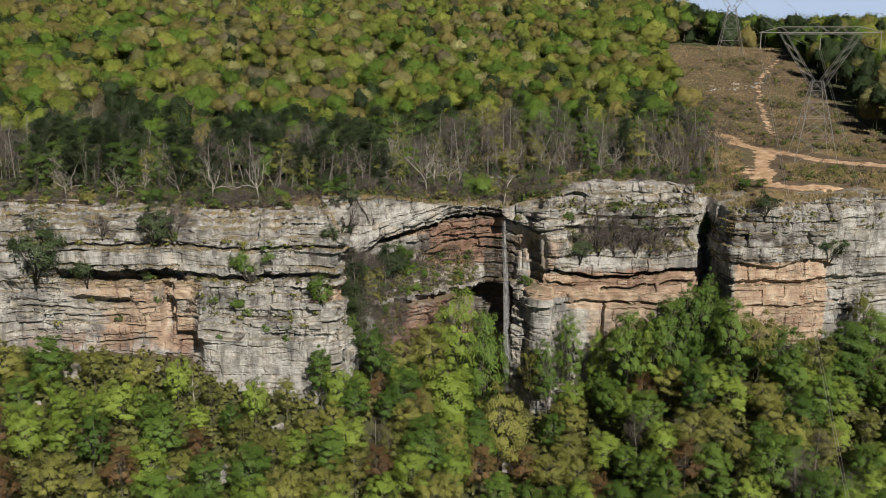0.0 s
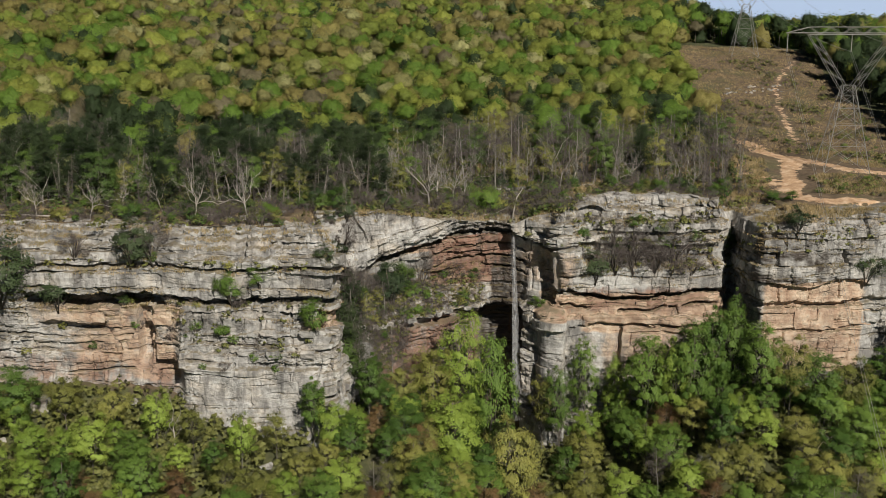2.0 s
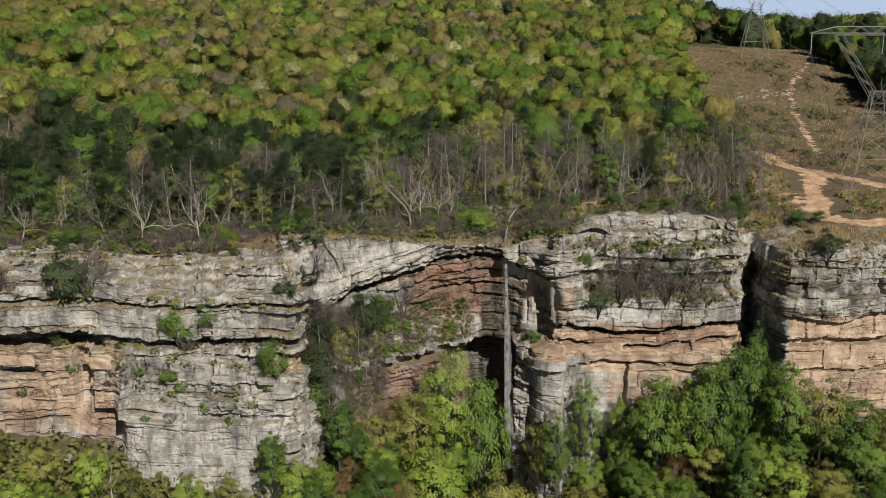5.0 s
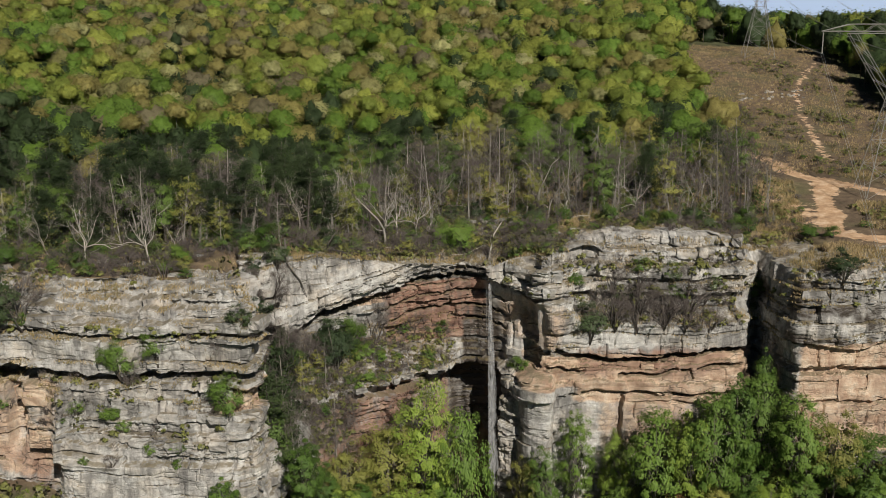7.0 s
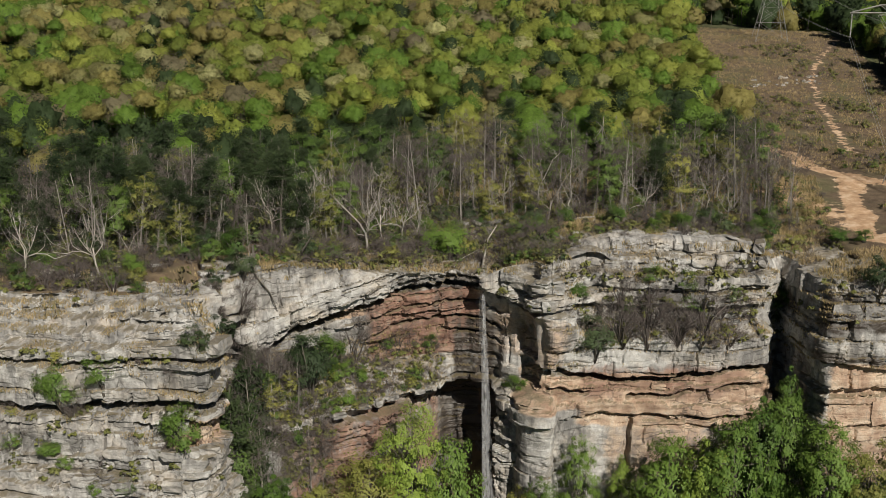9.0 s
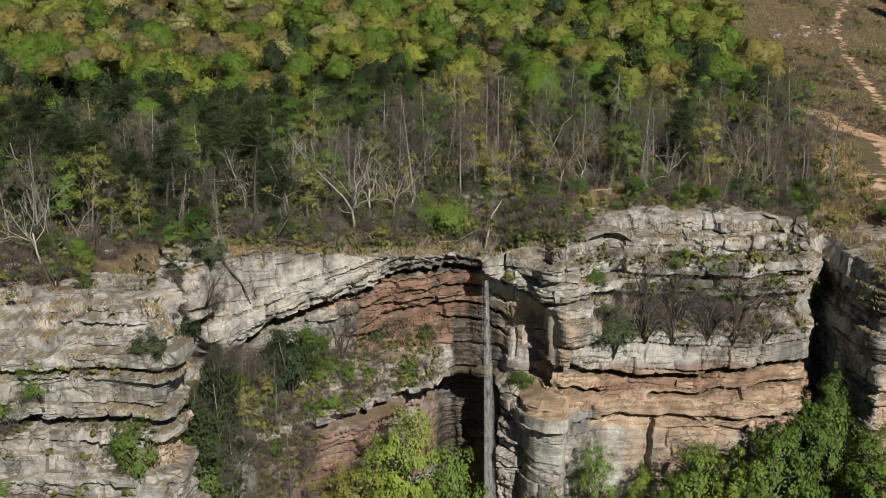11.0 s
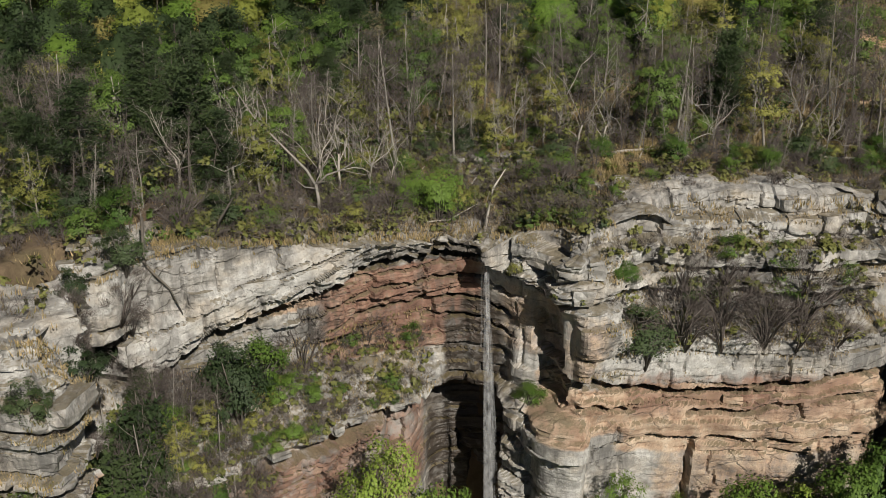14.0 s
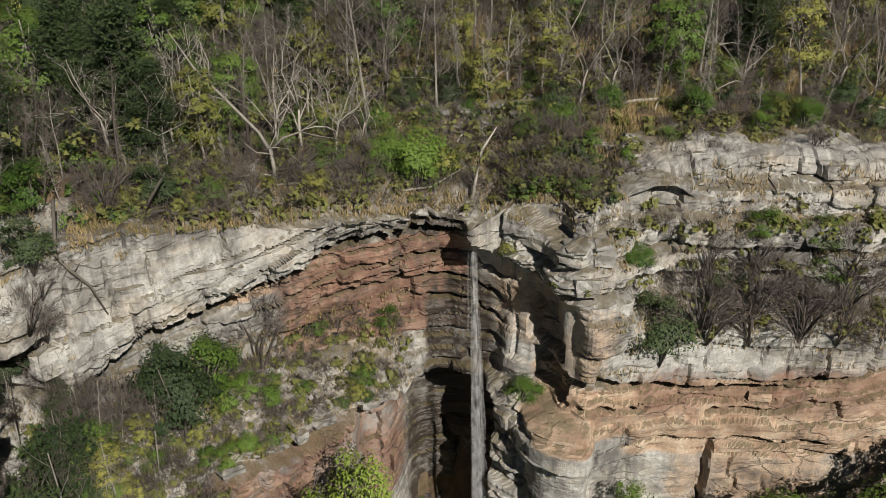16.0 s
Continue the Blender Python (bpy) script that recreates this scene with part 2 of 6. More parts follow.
def crown_shading(nt, share):
    """Light a spray mostly by the way its part of the crown faces."""
    at = nt.nodes.new("ShaderNodeAttribute")
    at.attribute_name = "way"
    tf = nt.nodes.new("ShaderNodeVectorTransform")
    tf.vector_type, tf.convert_from, tf.convert_to = "NORMAL", "OBJECT", "WORLD"
    nt.links.new(at.outputs["Vector"], tf.inputs[0])
    geo = nt.nodes.new("ShaderNodeNewGeometry")
    mx = nt.nodes.new("ShaderNodeMix")
    mx.data_type = "VECTOR"
    mx.inputs[0].default_value = share
    nt.links.new(geo.outputs["Normal"], mx.inputs[4])
    nt.links.new(tf.outputs[0], mx.inputs[5])
    nm = nt.nodes.new("ShaderNodeVectorMath")
    nm.operation = "NORMALIZE"
    nt.links.new(mx.outputs[1], nm.inputs[0])
    return nm.outputs[0]


def leaf_material(name, dark, light, spread=0.35):
    """Leaves: one tone for each tree, with every spray a little different."""
    m, nt, bs = material(name)
    info = nt.nodes.new("ShaderNodeObjectInfo")
    geo = nt.nodes.new("ShaderNodeNewGeometry")
    tone = maths(nt, "ADD", maths(nt, "MULTIPLY", info.outputs["Random"], 0.6), maths(nt, "MULTIPLY", geo.outputs["Random Per Island"], spread))
    col = curve(nt, tone, (0.0, dark), (0.9, light))
    nt.links.new(col, bs.inputs["Base Color"])
    bs.inputs["Roughness"].default_value = 0.6
    bs.inputs["Specular IOR Level"].default_value = 0.25
    tr = nt.nodes.new("ShaderNodeBsdfTranslucent")
    nt.links.new(mix(nt, 0.5, col, (0.16, 0.20, 0.02)), tr.inputs["Color"])
    way = crown_shading(nt, 0.7)
    nt.links.new(way, bs.inputs["Normal"])
    nt.links.new(way, tr.inputs["Normal"])
    ms = nt.nodes.new("ShaderNodeMixShader")
    ms.inputs[0].default_value = 0.11
    out = nt.nodes["Material Output"]
    nt.links.new(bs.outputs[0], ms.inputs[1])
    nt.links.new(tr.outputs[0], ms.inputs[2])
    nt.links.new(ms.outputs[0], out.inputs["Surface"])
    return m


def woods_material(name):
    """A far canopy: tone by clumps of neighbouring trees."""
    m, nt, bs = material(name)
    at = nt.nodes.new("ShaderNodeAttribute")
    at.attribute_name = "tone"
    geo = nt.nodes.new("ShaderNodeNewGeometry")
    k = maths(nt, "ADD", maths(nt, "MULTIPLY", noise_tex(nt, 0.75, 4, 0.75), 1.6), maths(nt, "ADD", 0.05, maths(nt, "MULTIPLY", geo.outputs["Random Per Island"], 0.3)))
    hsv = nt.nodes.new("ShaderNodeHueSaturation")
    nt.links.new(at.outputs["Color"], hsv.inputs["Color"])
    nt.links.new(k, hsv.inputs["Value"])
    nt.links.new(hsv.outputs[0], bs.inputs["Base Color"])
    bs.inputs["Roughness"].default_value = 0.65
    bs.inputs["Specular IOR Level"].default_value = 0.2
    tr = nt.nodes.new("ShaderNodeBsdfTranslucent")
    nt.links.new(hsv.outputs[0], tr.inputs["Color"])
    way = crown_shading(nt, 0.85)
    nt.links.new(way, bs.inputs["Normal"])
    nt.links.new(way, tr.inputs["Normal"])
    ms = nt.nodes.new("ShaderNodeMixShader")
    ms.inputs[0].default_value = 0.36
    nt.links.new(bs.outputs[0], ms.inputs[1])
    nt.links.new(tr.outputs[0], ms.inputs[2])
    nt.links.new(ms.outputs[0], nt.nodes["Material Output"].inputs["Surface"])
    return m


def bark_material(name, dark, light):
    m, nt, bs = material(name)
    n = noise_tex(nt, 2.5, 5, 0.65, (1, 1, 0.25))
    info = nt.nodes.new("ShaderNodeObjectInfo")
    c = curve(nt, maths(nt, "ADD", maths(nt, "MULTIPLY", n, 0.7), maths(nt, "MULTIPLY", info.outputs["Random"], 0.3)), (0.25, dark), (0.75, light))
    nt.links.new(c, bs.inputs["Base Color"])
    bs.inputs["Roughness"].default_value = 0.9
    bump(nt, bs, n, 0.6, 0.05)
    return m


def grass_material(name, a, b, c):
    m, nt, bs = material(name)
    geo = nt.nodes.new("ShaderNodeNewGeometry")
    big = noise_tex(nt, 0.15, 3, 0.6)
    tone = maths(nt, "ADD", maths(nt, "MULTIPLY", geo.outputs["Random Per Island"], 0.35), maths(nt, "MULTIPLY", big, 0.75))
    nt.links.new(curve(nt, tone, (0.3, a), (0.55, b), (0.75, c)), bs.inputs["Base Color"])
    bs.inputs["Roughness"].default_value = 0.8
    return m


def steel_material():
    m, nt, bs = material("galvanised_steel")
    n = noise_tex(nt, 3.0, 4, 0.6)
    nt.links.new(curve(nt, n, (0.3, (0.27, 0.26, 0.24)), (0.7, (0.40, 0.39, 0.36))), bs.inputs["Base Color"])
    bs.inputs["Metallic"].default_value = 0.35
    bs.inputs["Roughness"].default_value = 0.55
    return m


def water_material():
    m, nt, bs = material("falling_water")
    n = noise_tex(nt, 1.0, 5, 0.7, (3.0, 3.0, 0.8))
    bs.inputs["Base Color"].default_value = (0.93, 0.94, 0.95, 1)
    bs.inputs["Roughness"].default_value = 0.5
    tl = nt.nodes.new("ShaderNodeBsdfTranslucent")
    tl.inputs["Color"].default_value = (0.93, 0.94, 0.95, 1)
    body = nt.nodes.new("ShaderNodeMixShader")
    body.inputs[0].default_value = 0.45
    nt.links.new(bs.outputs[0], body.inputs[1])
    nt.links.new(tl.outputs[0], body.inputs[2])
    tp = nt.nodes.new("ShaderNodeBsdfTransparent")
    ms = nt.nodes.new("ShaderNodeMixShader")
    nt.links.new(curve(nt, n, (0.36, 0.02), (0.66, 0.21)), ms.inputs[0])
    nt.links.new(tp.outputs[0], ms.inputs[1])
    nt.links.new(body.outputs[0], ms.inputs[2])
    nt.links.new(ms.outputs[0], nt.nodes["Material Output"].inputs["Surface"])
    return m


ROCK = rock_material()
GROUND = ground_material()
STEEL = steel_material()
WATER = water_material()
LEAF_GREEN = leaf_material("leaf_green", (0.036, 0.08, 0.014), (0.155, 0.238, 0.042))
LEAF_FRESH = leaf_material("leaf_fresh", (0.11, 0.175, 0.023), (0.30, 0.385, 0.07))
LEAF_OLIVE = leaf_material("leaf_olive", (0.10, 0.115, 0.024), (0.31, 0.30, 0.078))
LEAF_DARK = leaf_material("leaf_evergreen", (0.02, 0.038, 0.015), (0.075, 0.105, 0.042))
LEAF_UNDER = leaf_material("leaf_undergrowth", (0.06, 0.068, 0.022), (0.17, 0.175, 0.052), 0.8)
LEAF_BRONZE = leaf_material("leaf_bronze", (0.10, 0.055, 0.025), (0.20, 0.13, 0.055))
LEAF_EDGE = leaf_material("leaf_edge", (0.034, 0.068, 0.015), (0.15, 0.225, 0.045))
WOODS = woods_material("far_leaves")
BARK = bark_material("bark", (0.05, 0.042, 0.034), (0.16, 0.14, 0.115))
BARK_PALE = bark_material("dead_wood", (0.24, 0.215, 0.185), (0.50, 0.46, 0.40))
BARK_GREY = bark_material("grey_dead_wood", (0.16, 0.145, 0.125), (0.36, 0.33, 0.29))
TWIG = bark_material("bare_twigs", (0.06, 0.048, 0.042), (0.15, 0.125, 0.11))
GRASS = grass_material("dry_grass", (0.11, 0.11, 0.03), (0.30, 0.22, 0.10), (0.46, 0.35, 0.19))


# ---- plan of the cliff ----
CORNERS = np.array([
    (-420, 250), (-200, 212), (-130, 205), (-88, 202), (-60, 202), (-50, 201), (-40, 199.5), (-30, 199), (-21.5, 198.2), (-20.2, 200.5),
    (-20.8, 204.6), (-22.4, 207.6), (-23.6, 211), (-23.2, 214.6), (-21.6, 217.6), (-20.2, 219.4), (-18.5, 220.8), (-15, 222.8), (-9, 225.8), (-4, 229.2), (1, 232.2), (7, 234.8), (12, 236.4), (15.5, 235.0),
    (20.9, 231.2), (22.1, 230.0), (22.6, 226.8), (24.2, 225.9), (32, 228.4), (40, 228.6), (50, 228), (58.6, 230), (61.8, 237), (63.3, 239), (64.0, 230),
    (65.3, 221.8), (72, 221.5), (82, 224), (92, 226), (105, 230), (140, 236), (220, 245), (460, 300)], float)


def along(points, step):
    """Points every step metres along a bent line, with rounded corners."""
    seg = np.linalg.norm(np.diff(points, axis=0), axis=1)
    s = np.concatenate([[0], np.cumsum(seg)])
    t = np.arange(0, s[-1], step)
    return np.stack([np.interp(t, s, points[:, 0]), np.interp(t, s, points[:, 1])], 1)


def smooth_line(p, width):
    k = np.hanning(width + 2)[1:-1]
    k /= k.sum()
    pad = np.concatenate([np.repeat(p[:1], width, 0), p, np.repeat(p[-1:], width, 0)])
    return np.stack([np.convolve(pad[:, i], k, "same") for i in (0, 1)], 1)[width:-width]


FINE = smooth_line(along(CORNERS, 0.2), 11)
WIDE = smooth_line(along(CORNERS, 0.2), 27)
tang = np.gradient(WIDE, axis=0)
tang /= np.linalg.norm(tang, axis=1)[:, None]
OUT = np.stack([tang[:, 1], -tang[:, 0]], 1)
keep = np.zeros(len(FINE), bool)
near = (FINE[:, 0] > -93) & (FINE[:, 0] < 100)
keep[near] = True
keep[::12] = True
FINE, OUT = FINE[keep], OUT[keep]
ARC = np.concatenate([[0], np.cumsum(np.linalg.norm(np.diff(FINE, axis=0), axis=1))])
NS = len(FINE)


def rim_height(x):
    return np.interp(x, [-120, -90, -60, -50, -35, -25, -20, -15, -10, -4, 6, 13, 16, 18.5, 28, 40, 50, 58, 62, 66, 75, 100, 140],
                     [45.6, 45.4, 44.8, 44.5, 44.8, 44.6, 45.0, 44.8, 44.0, 42.7, 41, 39.8, 40.4, 42.2, 44, 46, 45.8, 45.0, 42.0, 42, 43, 44, 46])


def foot_height(x):
    return np.interp(x, [-120, -60, -48, -25, -17, -8, 4, 14, 24, 34, 45, 62, 80, 110], [15, 14, 12, 9, 8, 7, 4, -6, -6, -2, 5, 7, 7, 7])


# ---- the rock face, as a sheet bent along the plan ----
def box(x, z, x0, x1, z0, z1, soft_x=1.0, soft_z=0.25):
    return ramp(x, x0 - soft_x, x0 + soft_x) * (1 - ramp(x, x1 - soft_x, x1 + soft_x)) * ramp(z, z0 - soft_z, z0 + soft_z) * (1 - ramp(z, z1 - soft_z, z1 + soft_z))


def arch(x):
    return np.interp(x, [-24, -18.5, -14.8, -10.4, -6.7, -1, 3, 8, 14, 17.5], [31.5, 32.6, 34.6, 35.9, 36.7, 38.0, 38.7, 39.0, 38.5, 37.4])


def big_forms(x, y, s, z):
    """Large ledges, roofs and hollows: metres out of (+) or into (-) the face."""
    wob = 0.5 * fbm(s / 7.0, z / 9.0, seed=5) + 0.25 * fbm(s / 2.2, z / 4.0, seed=9)
    zw = z + 0.9 * fbm(s / 6.0, seed=3) + 0.5 * fbm(s / 1.7, seed=4)
    o = 1.4 * fbm(s / 14.0, z / 10.0, seed=11)
    # left-hand wall: caps, roofs, hollow bays
    L = y < 206
    left = np.where(L & (x < -18), 1.0, 0.0)
    o = o + left * (
        -1.3 * ramp(zw, 39.6, 40.1) - (1.9 * ramp(zw, 41.2, 41.7) + 1.9 * ramp(zw, 42.5, 43.0) + 1.6 * ramp(zw, 43.6, 44.0)) * (1 - 0.7 * ramp(x, -30, -25))
        - 1.5 * box(x, zw, -80, -20, 37.5, 38.0, 2, 0.15)
        + 0.5 * box(x, zw, -80, -20, 32.4, 37.5, 2, 0.15)
        - 4.6 * box(x, zw, -80, -54, 30.0, 32.6, 2, 0.3)
        - 3.0 * box(x, zw, -54, -19, 31.2, 32.3, 1, 0.15)
        - 1.5 * box(x, zw, -92, -50, 14, 30, 2, 2.0)
        - 1.8 * box(x, zw, -77, -65, 25.2, 26.6, 1, 0.2)
        - 2.4 * box(x, zw, -59.0, -56.8, 19, 30, 0.4, 1.5)
        + 1.8 * box(x, zw, -55.5, -48.5, 19.5, 29.8, 0.6, 0.4)
        + 1.4 * box(x, z, -50, -21, -20, 30.5, 2, 2.0)
        + 0.8 * box(x, zw, -50, -21, -20, 26.0, 2, 0.15)
        + 0.9 * box(x, zw, -50, -21, -20, 22.5, 2, 0.15)
        + 1.2 * box(x, z, -48, -23, -20, 19.8, 2.0, 0.3)
        - 1.4 * box(x, zw, -27, -19, 26.5, 30, 1, 0.3))
    # arched cap over the hollow, and the slope of rubble under it
    za = arch(x) + 0.5 * fbm(s / 3.0, seed=21) + 0.3 * fbm(s / 0.9, seed=22)
    inner = ramp(x, -25, -22.5) * (1 - ramp(x, 16.5, 18)) * np.where(y > 214, 1, 0)
    cleft = ramp(y, 204.5, 206.5) * (1 - ramp(y, 217, 219)) * np.where(x < -20.0, 1.0, 0.0)
    o = o + cleft * (1.0 * ramp(z, 37.0, 37.6) - 6.6 * box(x, z, -40, 0, 20.0, 37.4, 1, 0.8) + 2.0 * np.clip((24 - z) / 8, 0, 1))
    cap = ramp(z, za - 0.1, za + 0.1)
    notch = box(z, z, za - 1.0 - 0.5 * (1 - ramp(x, -9, -4)), za, -99, 99, 0.12, 1) * (1 + 1.0 * (1 - ramp(x, -9, -4)))
    o = o + inner * (1.7 * cap + 0.7 * cap * ramp(z, za + 1.0, za + 1.2) - 1.5 * notch)
    o = o - inner * 1.0 * ramp(z, arch(x) + 3.2, arch(x) + 6)
    for dz, deep in ((-3.4, 0.9), (-6.2, 1.2), (-8.6, 0.8)):
        o = o - inner * deep * box(z, zw, za + dz - 0.35, za + dz, -99, 99, 0.1, 1) * ramp(x, -6, -2) - inner * 0.3 * (1 - ramp(zw, za + dz - 0.1, za + dz + 0.1)) * ramp(x, -6, -2)
    tops = np.interp(x, [-22, -12, -4, 2, 9], [29.5, 29.0, 27.6, 26.0, 24.5])
    lows = np.interp(x, [-20, -8, 2, 9], [23.5, 23.0, 22.5, 22])
    slope = (1 - ramp(x, 5.0, 11.0)) * inner
    o = o + slope * 5.4 * np.clip((tops - z) / (tops - lows), 0, 1) ** 0.8 + slope * (1 - ramp(x, -15, -11)) * 4.0 * np.clip((23.5 - z) / 10, 0, 1)
    o = o - slope * 2.2 * box(x, zw, -11, 9, 20.2, 21.8, 2, 0.2)
    hollow = inner * ramp(x, 4.5, 12.5)
    o = o + hollow * (1.2 * box(x, zw, 0, 30, 21.4, 22.3, 1, 0.15) - 1.6 * (1 - ramp(zw, 21.2, 21.5)) - 0.7 * box(x, zw, 0, 30, 25.5, 26.3, 1, 0.15))
    o = o - 4.6 * inner * ramp(x, 0.5, 4.0) * (1 - ramp(zw, 20.4, 20.9))
    # wall right of the fall: roof, slots, set-back tiers
    right = ramp(x, 16, 20) * (1 - ramp(x, 59, 61.5))
    lip = np.interp(x, [15, 17, 19, 22, 25], [38.4, 37.8, 37.0, 36.3, 36.0]) + 0.4 * fbm(s / 2, seed=31)
    o = o + 1.7 * ramp(z, lip - 0.1, lip + 0.1) * ramp(x, 14.6, 16.0) * (1 - ramp(x, 20.6, 25)) * np.where(y > 220, 1, 0)
    back = -2.4 * ramp(zw, 41.0, 41.5) - 1.6 * ramp(zw, 43.6, 44.0) - 1.6 * ramp(zw, 45, 47)
    tier = ramp(x, 27.6, 29.0)
    back = back - 2.8 * tier * ramp(zw, 31.2, 33.6) + 1.7 * tier * ramp(zw, 36.2, 36.6) + 0.5 * (1 - tier) * box(x, zw, 21, 28, 31, 35.6, 0.3, 0.15)
    roof = np.interp(x, [20, 26, 30, 36, 44, 53, 60], [27.6, 27.2, 26.2, 25.2, 25.6, 26.8, 26.2]) + 0.9 * fbm(s / 3, seed=41)
    back = back + 0.9 * ramp(z, roof, roof + 0.2) * ramp(x, 22, 25) - 2.4 * box(z, z, roof - 0.9, roof, -99, 99, 0.12, 1) * ramp(x, 22, 25)
    back = back + 0.7 * (1 - ramp(z, roof - 2.2, roof - 2.0)) - 1.6 * box(x, z, 22, 58, roof - 3.4, roof - 2.8, 1, 0.12) * ramp(fbm(s / 4, seed=46), -0.15, 0.1)
    back = back + 0.7 * (1 - ramp(zw, 21.0, 21.2)) - 0.9 * box(x, zw, 30, 60, 18.6, 19.2, 1, 0.15) - 0.9 * (1 - ramp(zw, 18.6, 18.8))
    back = back - 1.2 * box(x, zw, 19, 29, 35.7, 36.3, 1, 0.15) - 0.8 * box(x, zw, 20, 60, 38.6, 39.0, 1, 0.12)
    o = o + right * back
    slot = box(x, z + 0.6 * fbm(s / 1.3, seed=44), 20.0, 22.6, 28.3, 33.4, 0.3, 0.3) + box(x, z, 20.4, 23.0, 23.8, 27.6, 0.3, 0.3)
    o = o - 1.8 * slot * np.where((y > 224) & (y < 232.0), 1, 0)
    o = o - 1.2 * box(x, z + 0.8 * fbm(z / 2, seed=47), 37.0 + 0.5 * fbm(z / 2, seed=48), 37.5 + 0.5 * fbm(z / 2, seed=48), 9, 18.2, 0.12, 0.3) + 0.6 * box(x, z, 37.5, 46, 6, 18.2, 0.15, 0.2)
    low_block = ramp(x, 15.6, 17.6) * (1 - ramp(x, 24.4, 25.6)) * np.where(y > 226, 1, 0) * (1 - ramp(z, 21.6, 23.4))
    o = o + 2.7 * low_block
    # outer block beyond the gully
    block = ramp(x, 63.5, 65)
    scal = 29.4 + 0.7 * np.cos((x - 66) / 2.6) + 0.4 * fbm(s / 2, seed=51)
    o = o + block * (1.2 * ramp(z, scal - 0.2, scal + 0.2) * (1 - ramp(x, 88, 91)) - 1.4 * box(x, zw, 60, 90, 24.4, 25.5, 2, 0.2)
                     - 0.9 * box(x, zw, 60, 88, 19.2, 19.8, 2, 0.15) + 1.0 * ramp(x, 87, 90) * ramp(zw, 25, 26) - 1.5 * ramp(zw, 40, 43))
    return o + 0.35 * wob


def beds(s, z, seed, thin, thick, joint0, joint1, jut, open_):
    """Layers cut into blocks by upright joints: how far each block stands out, and the open cracks."""
    rng = np.random.default_rng(seed)
    edges = [-40.0]
    while edges[-1] < 60:
        edges.append(edges[-1] + thin + (thick - thin) * rng.random() ** 2.0)
    edges = np.array(edges)
    sw = s + 0.9 * fbm(s / 4.0, z / 4.0, seed=seed + 5) + 0.25 * fbm(s / 0.9, z / 0.9, seed=seed + 6)
    zz = z + 1.1 * fbm(s / 16.0, z / 12.0, seed=seed) + 0.45 * fbm(s / 4.0, z / 3.0, seed=seed + 1) + 0.10 * fbm(s / 0.8, z / 0.8, seed=seed + 4)
    k = np.searchsorted(edges, zz) - 1
    gap = np.minimum(zz - edges[k], edges[k + 1] - zz)
    low = (zz - edges[k]) < (edges[k + 1] - zz)
    line = np.where(low, k, k + 1)
    wide = 0.05 + 0.16 * ramp(vnoise(s / 7.0, line * 7.3, seed=seed + 2), -0.2, 0.9)
    here = ramp(vnoise(s / 6.0, line * 5.1, seed=seed + 7) + 0.4 * vnoise(s / 1.5, line * 3.7, seed=seed + 8), open_, open_ + 0.5)
    crack = np.exp(-(gap / wide) ** 2) * here
    out = 0.8 * jut * vnoise(s / 9.0, k * 11.7, seed=seed + 9)
    total = ARC[-1] + 50
    for i in np.unique(k):
        at = np.cumsum(rng.uniform(joint0, joint1, int(total / joint0) + 2))
        off = rng.uniform(-1, 1, len(at) + 1) * jut
        off = np.where(rng.random(len(off)) < 0.45, np.roll(off, 1), off)
        lean = rng.uniform(-1, 1, len(at) + 1) * 0.06
        cut = np.where(rng.random(len(at) + 1) < 0.55, rng.uniform(0.3, 1, len(at) + 1), 0)
        sel = k == i
        ss = sw[sel]
        j = np.clip(np.searchsorted(at, ss), 1, len(at) - 1)
        ga, gb = np.abs(ss - at[j - 1]), np.abs(at[j] - ss)
        out[sel] += off[j] + lean[j] * (ss - at[j - 1])
        crack[sel] = np.maximum(crack[sel], np.maximum(np.exp(-(ga / 0.17) ** 2) * cut[j - 1], np.exp(-(gb / 0.17) ** 2) * cut[j]))
    return out, crack


foot = foot_height(FINE[:, 0]) - 6
rim = rim_height(FINE[:, 0])
rim = np.where((FINE[:, 0] > 60) & (FINE[:, 0] < 64.5) & (FINE[:, 1] > 232), 39.0, rim)
rim = rim + 0.7 * fbm(ARC / 5.0, seed=71) + 0.5 * np.floor(1.5 * vnoise(ARC / 3.0, seed=72)) * 0.5
NZ = 300
vv = np.linspace(0, 1, NZ)
Zg = foot[:, None] + (rim - foot)[:, None] * vv[None, :]
Sg = np.repeat(ARC[:, None], NZ, 1)
Xg = np.repeat(FINE[:, :1], NZ, 1)
Yg = np.repeat(FINE[:, 1:], NZ, 1)
off = big_forms(Xg, Yg, Sg, Zg)
smooth_wall = box(Xg, Zg, -46, -24, 9, 19.6, 2, 0.6) * (Yg < 206) + box(Xg, Zg, 33, 46, 8, 18.6, 1.5, 0.5) + 0.6 * box(Xg, Zg, 28, 60, 27, 31, 2, 1) + 0.7 * box(Xg, Zg, 88, 110, 26, 42, 2, 1) + 0.5 * ramp(Zg, arch(Xg) + 1.2, arch(Xg) + 2.5) * (Yg > 213) * (1 - ramp(Xg, -12, -3)) + 0.85 * box(Xg, Zg, 22, 60, 6, 25.6, 1, 0.6) * (Yg > 215) + 0.5 * box(Xg, Zg, -79, -50, 15, 30, 3, 1) * (Yg < 206) + 0.8 * box(Xg, Zg, 65, 90, 10, 30, 1, 0.6)
smooth_wall = np.clip(smooth_wall + 0.85 * box(Xg, Zg, 14.5, 23.5, 22.8, 36.5, 0.8, 0.5) * (Yg > 226), 0, 1)
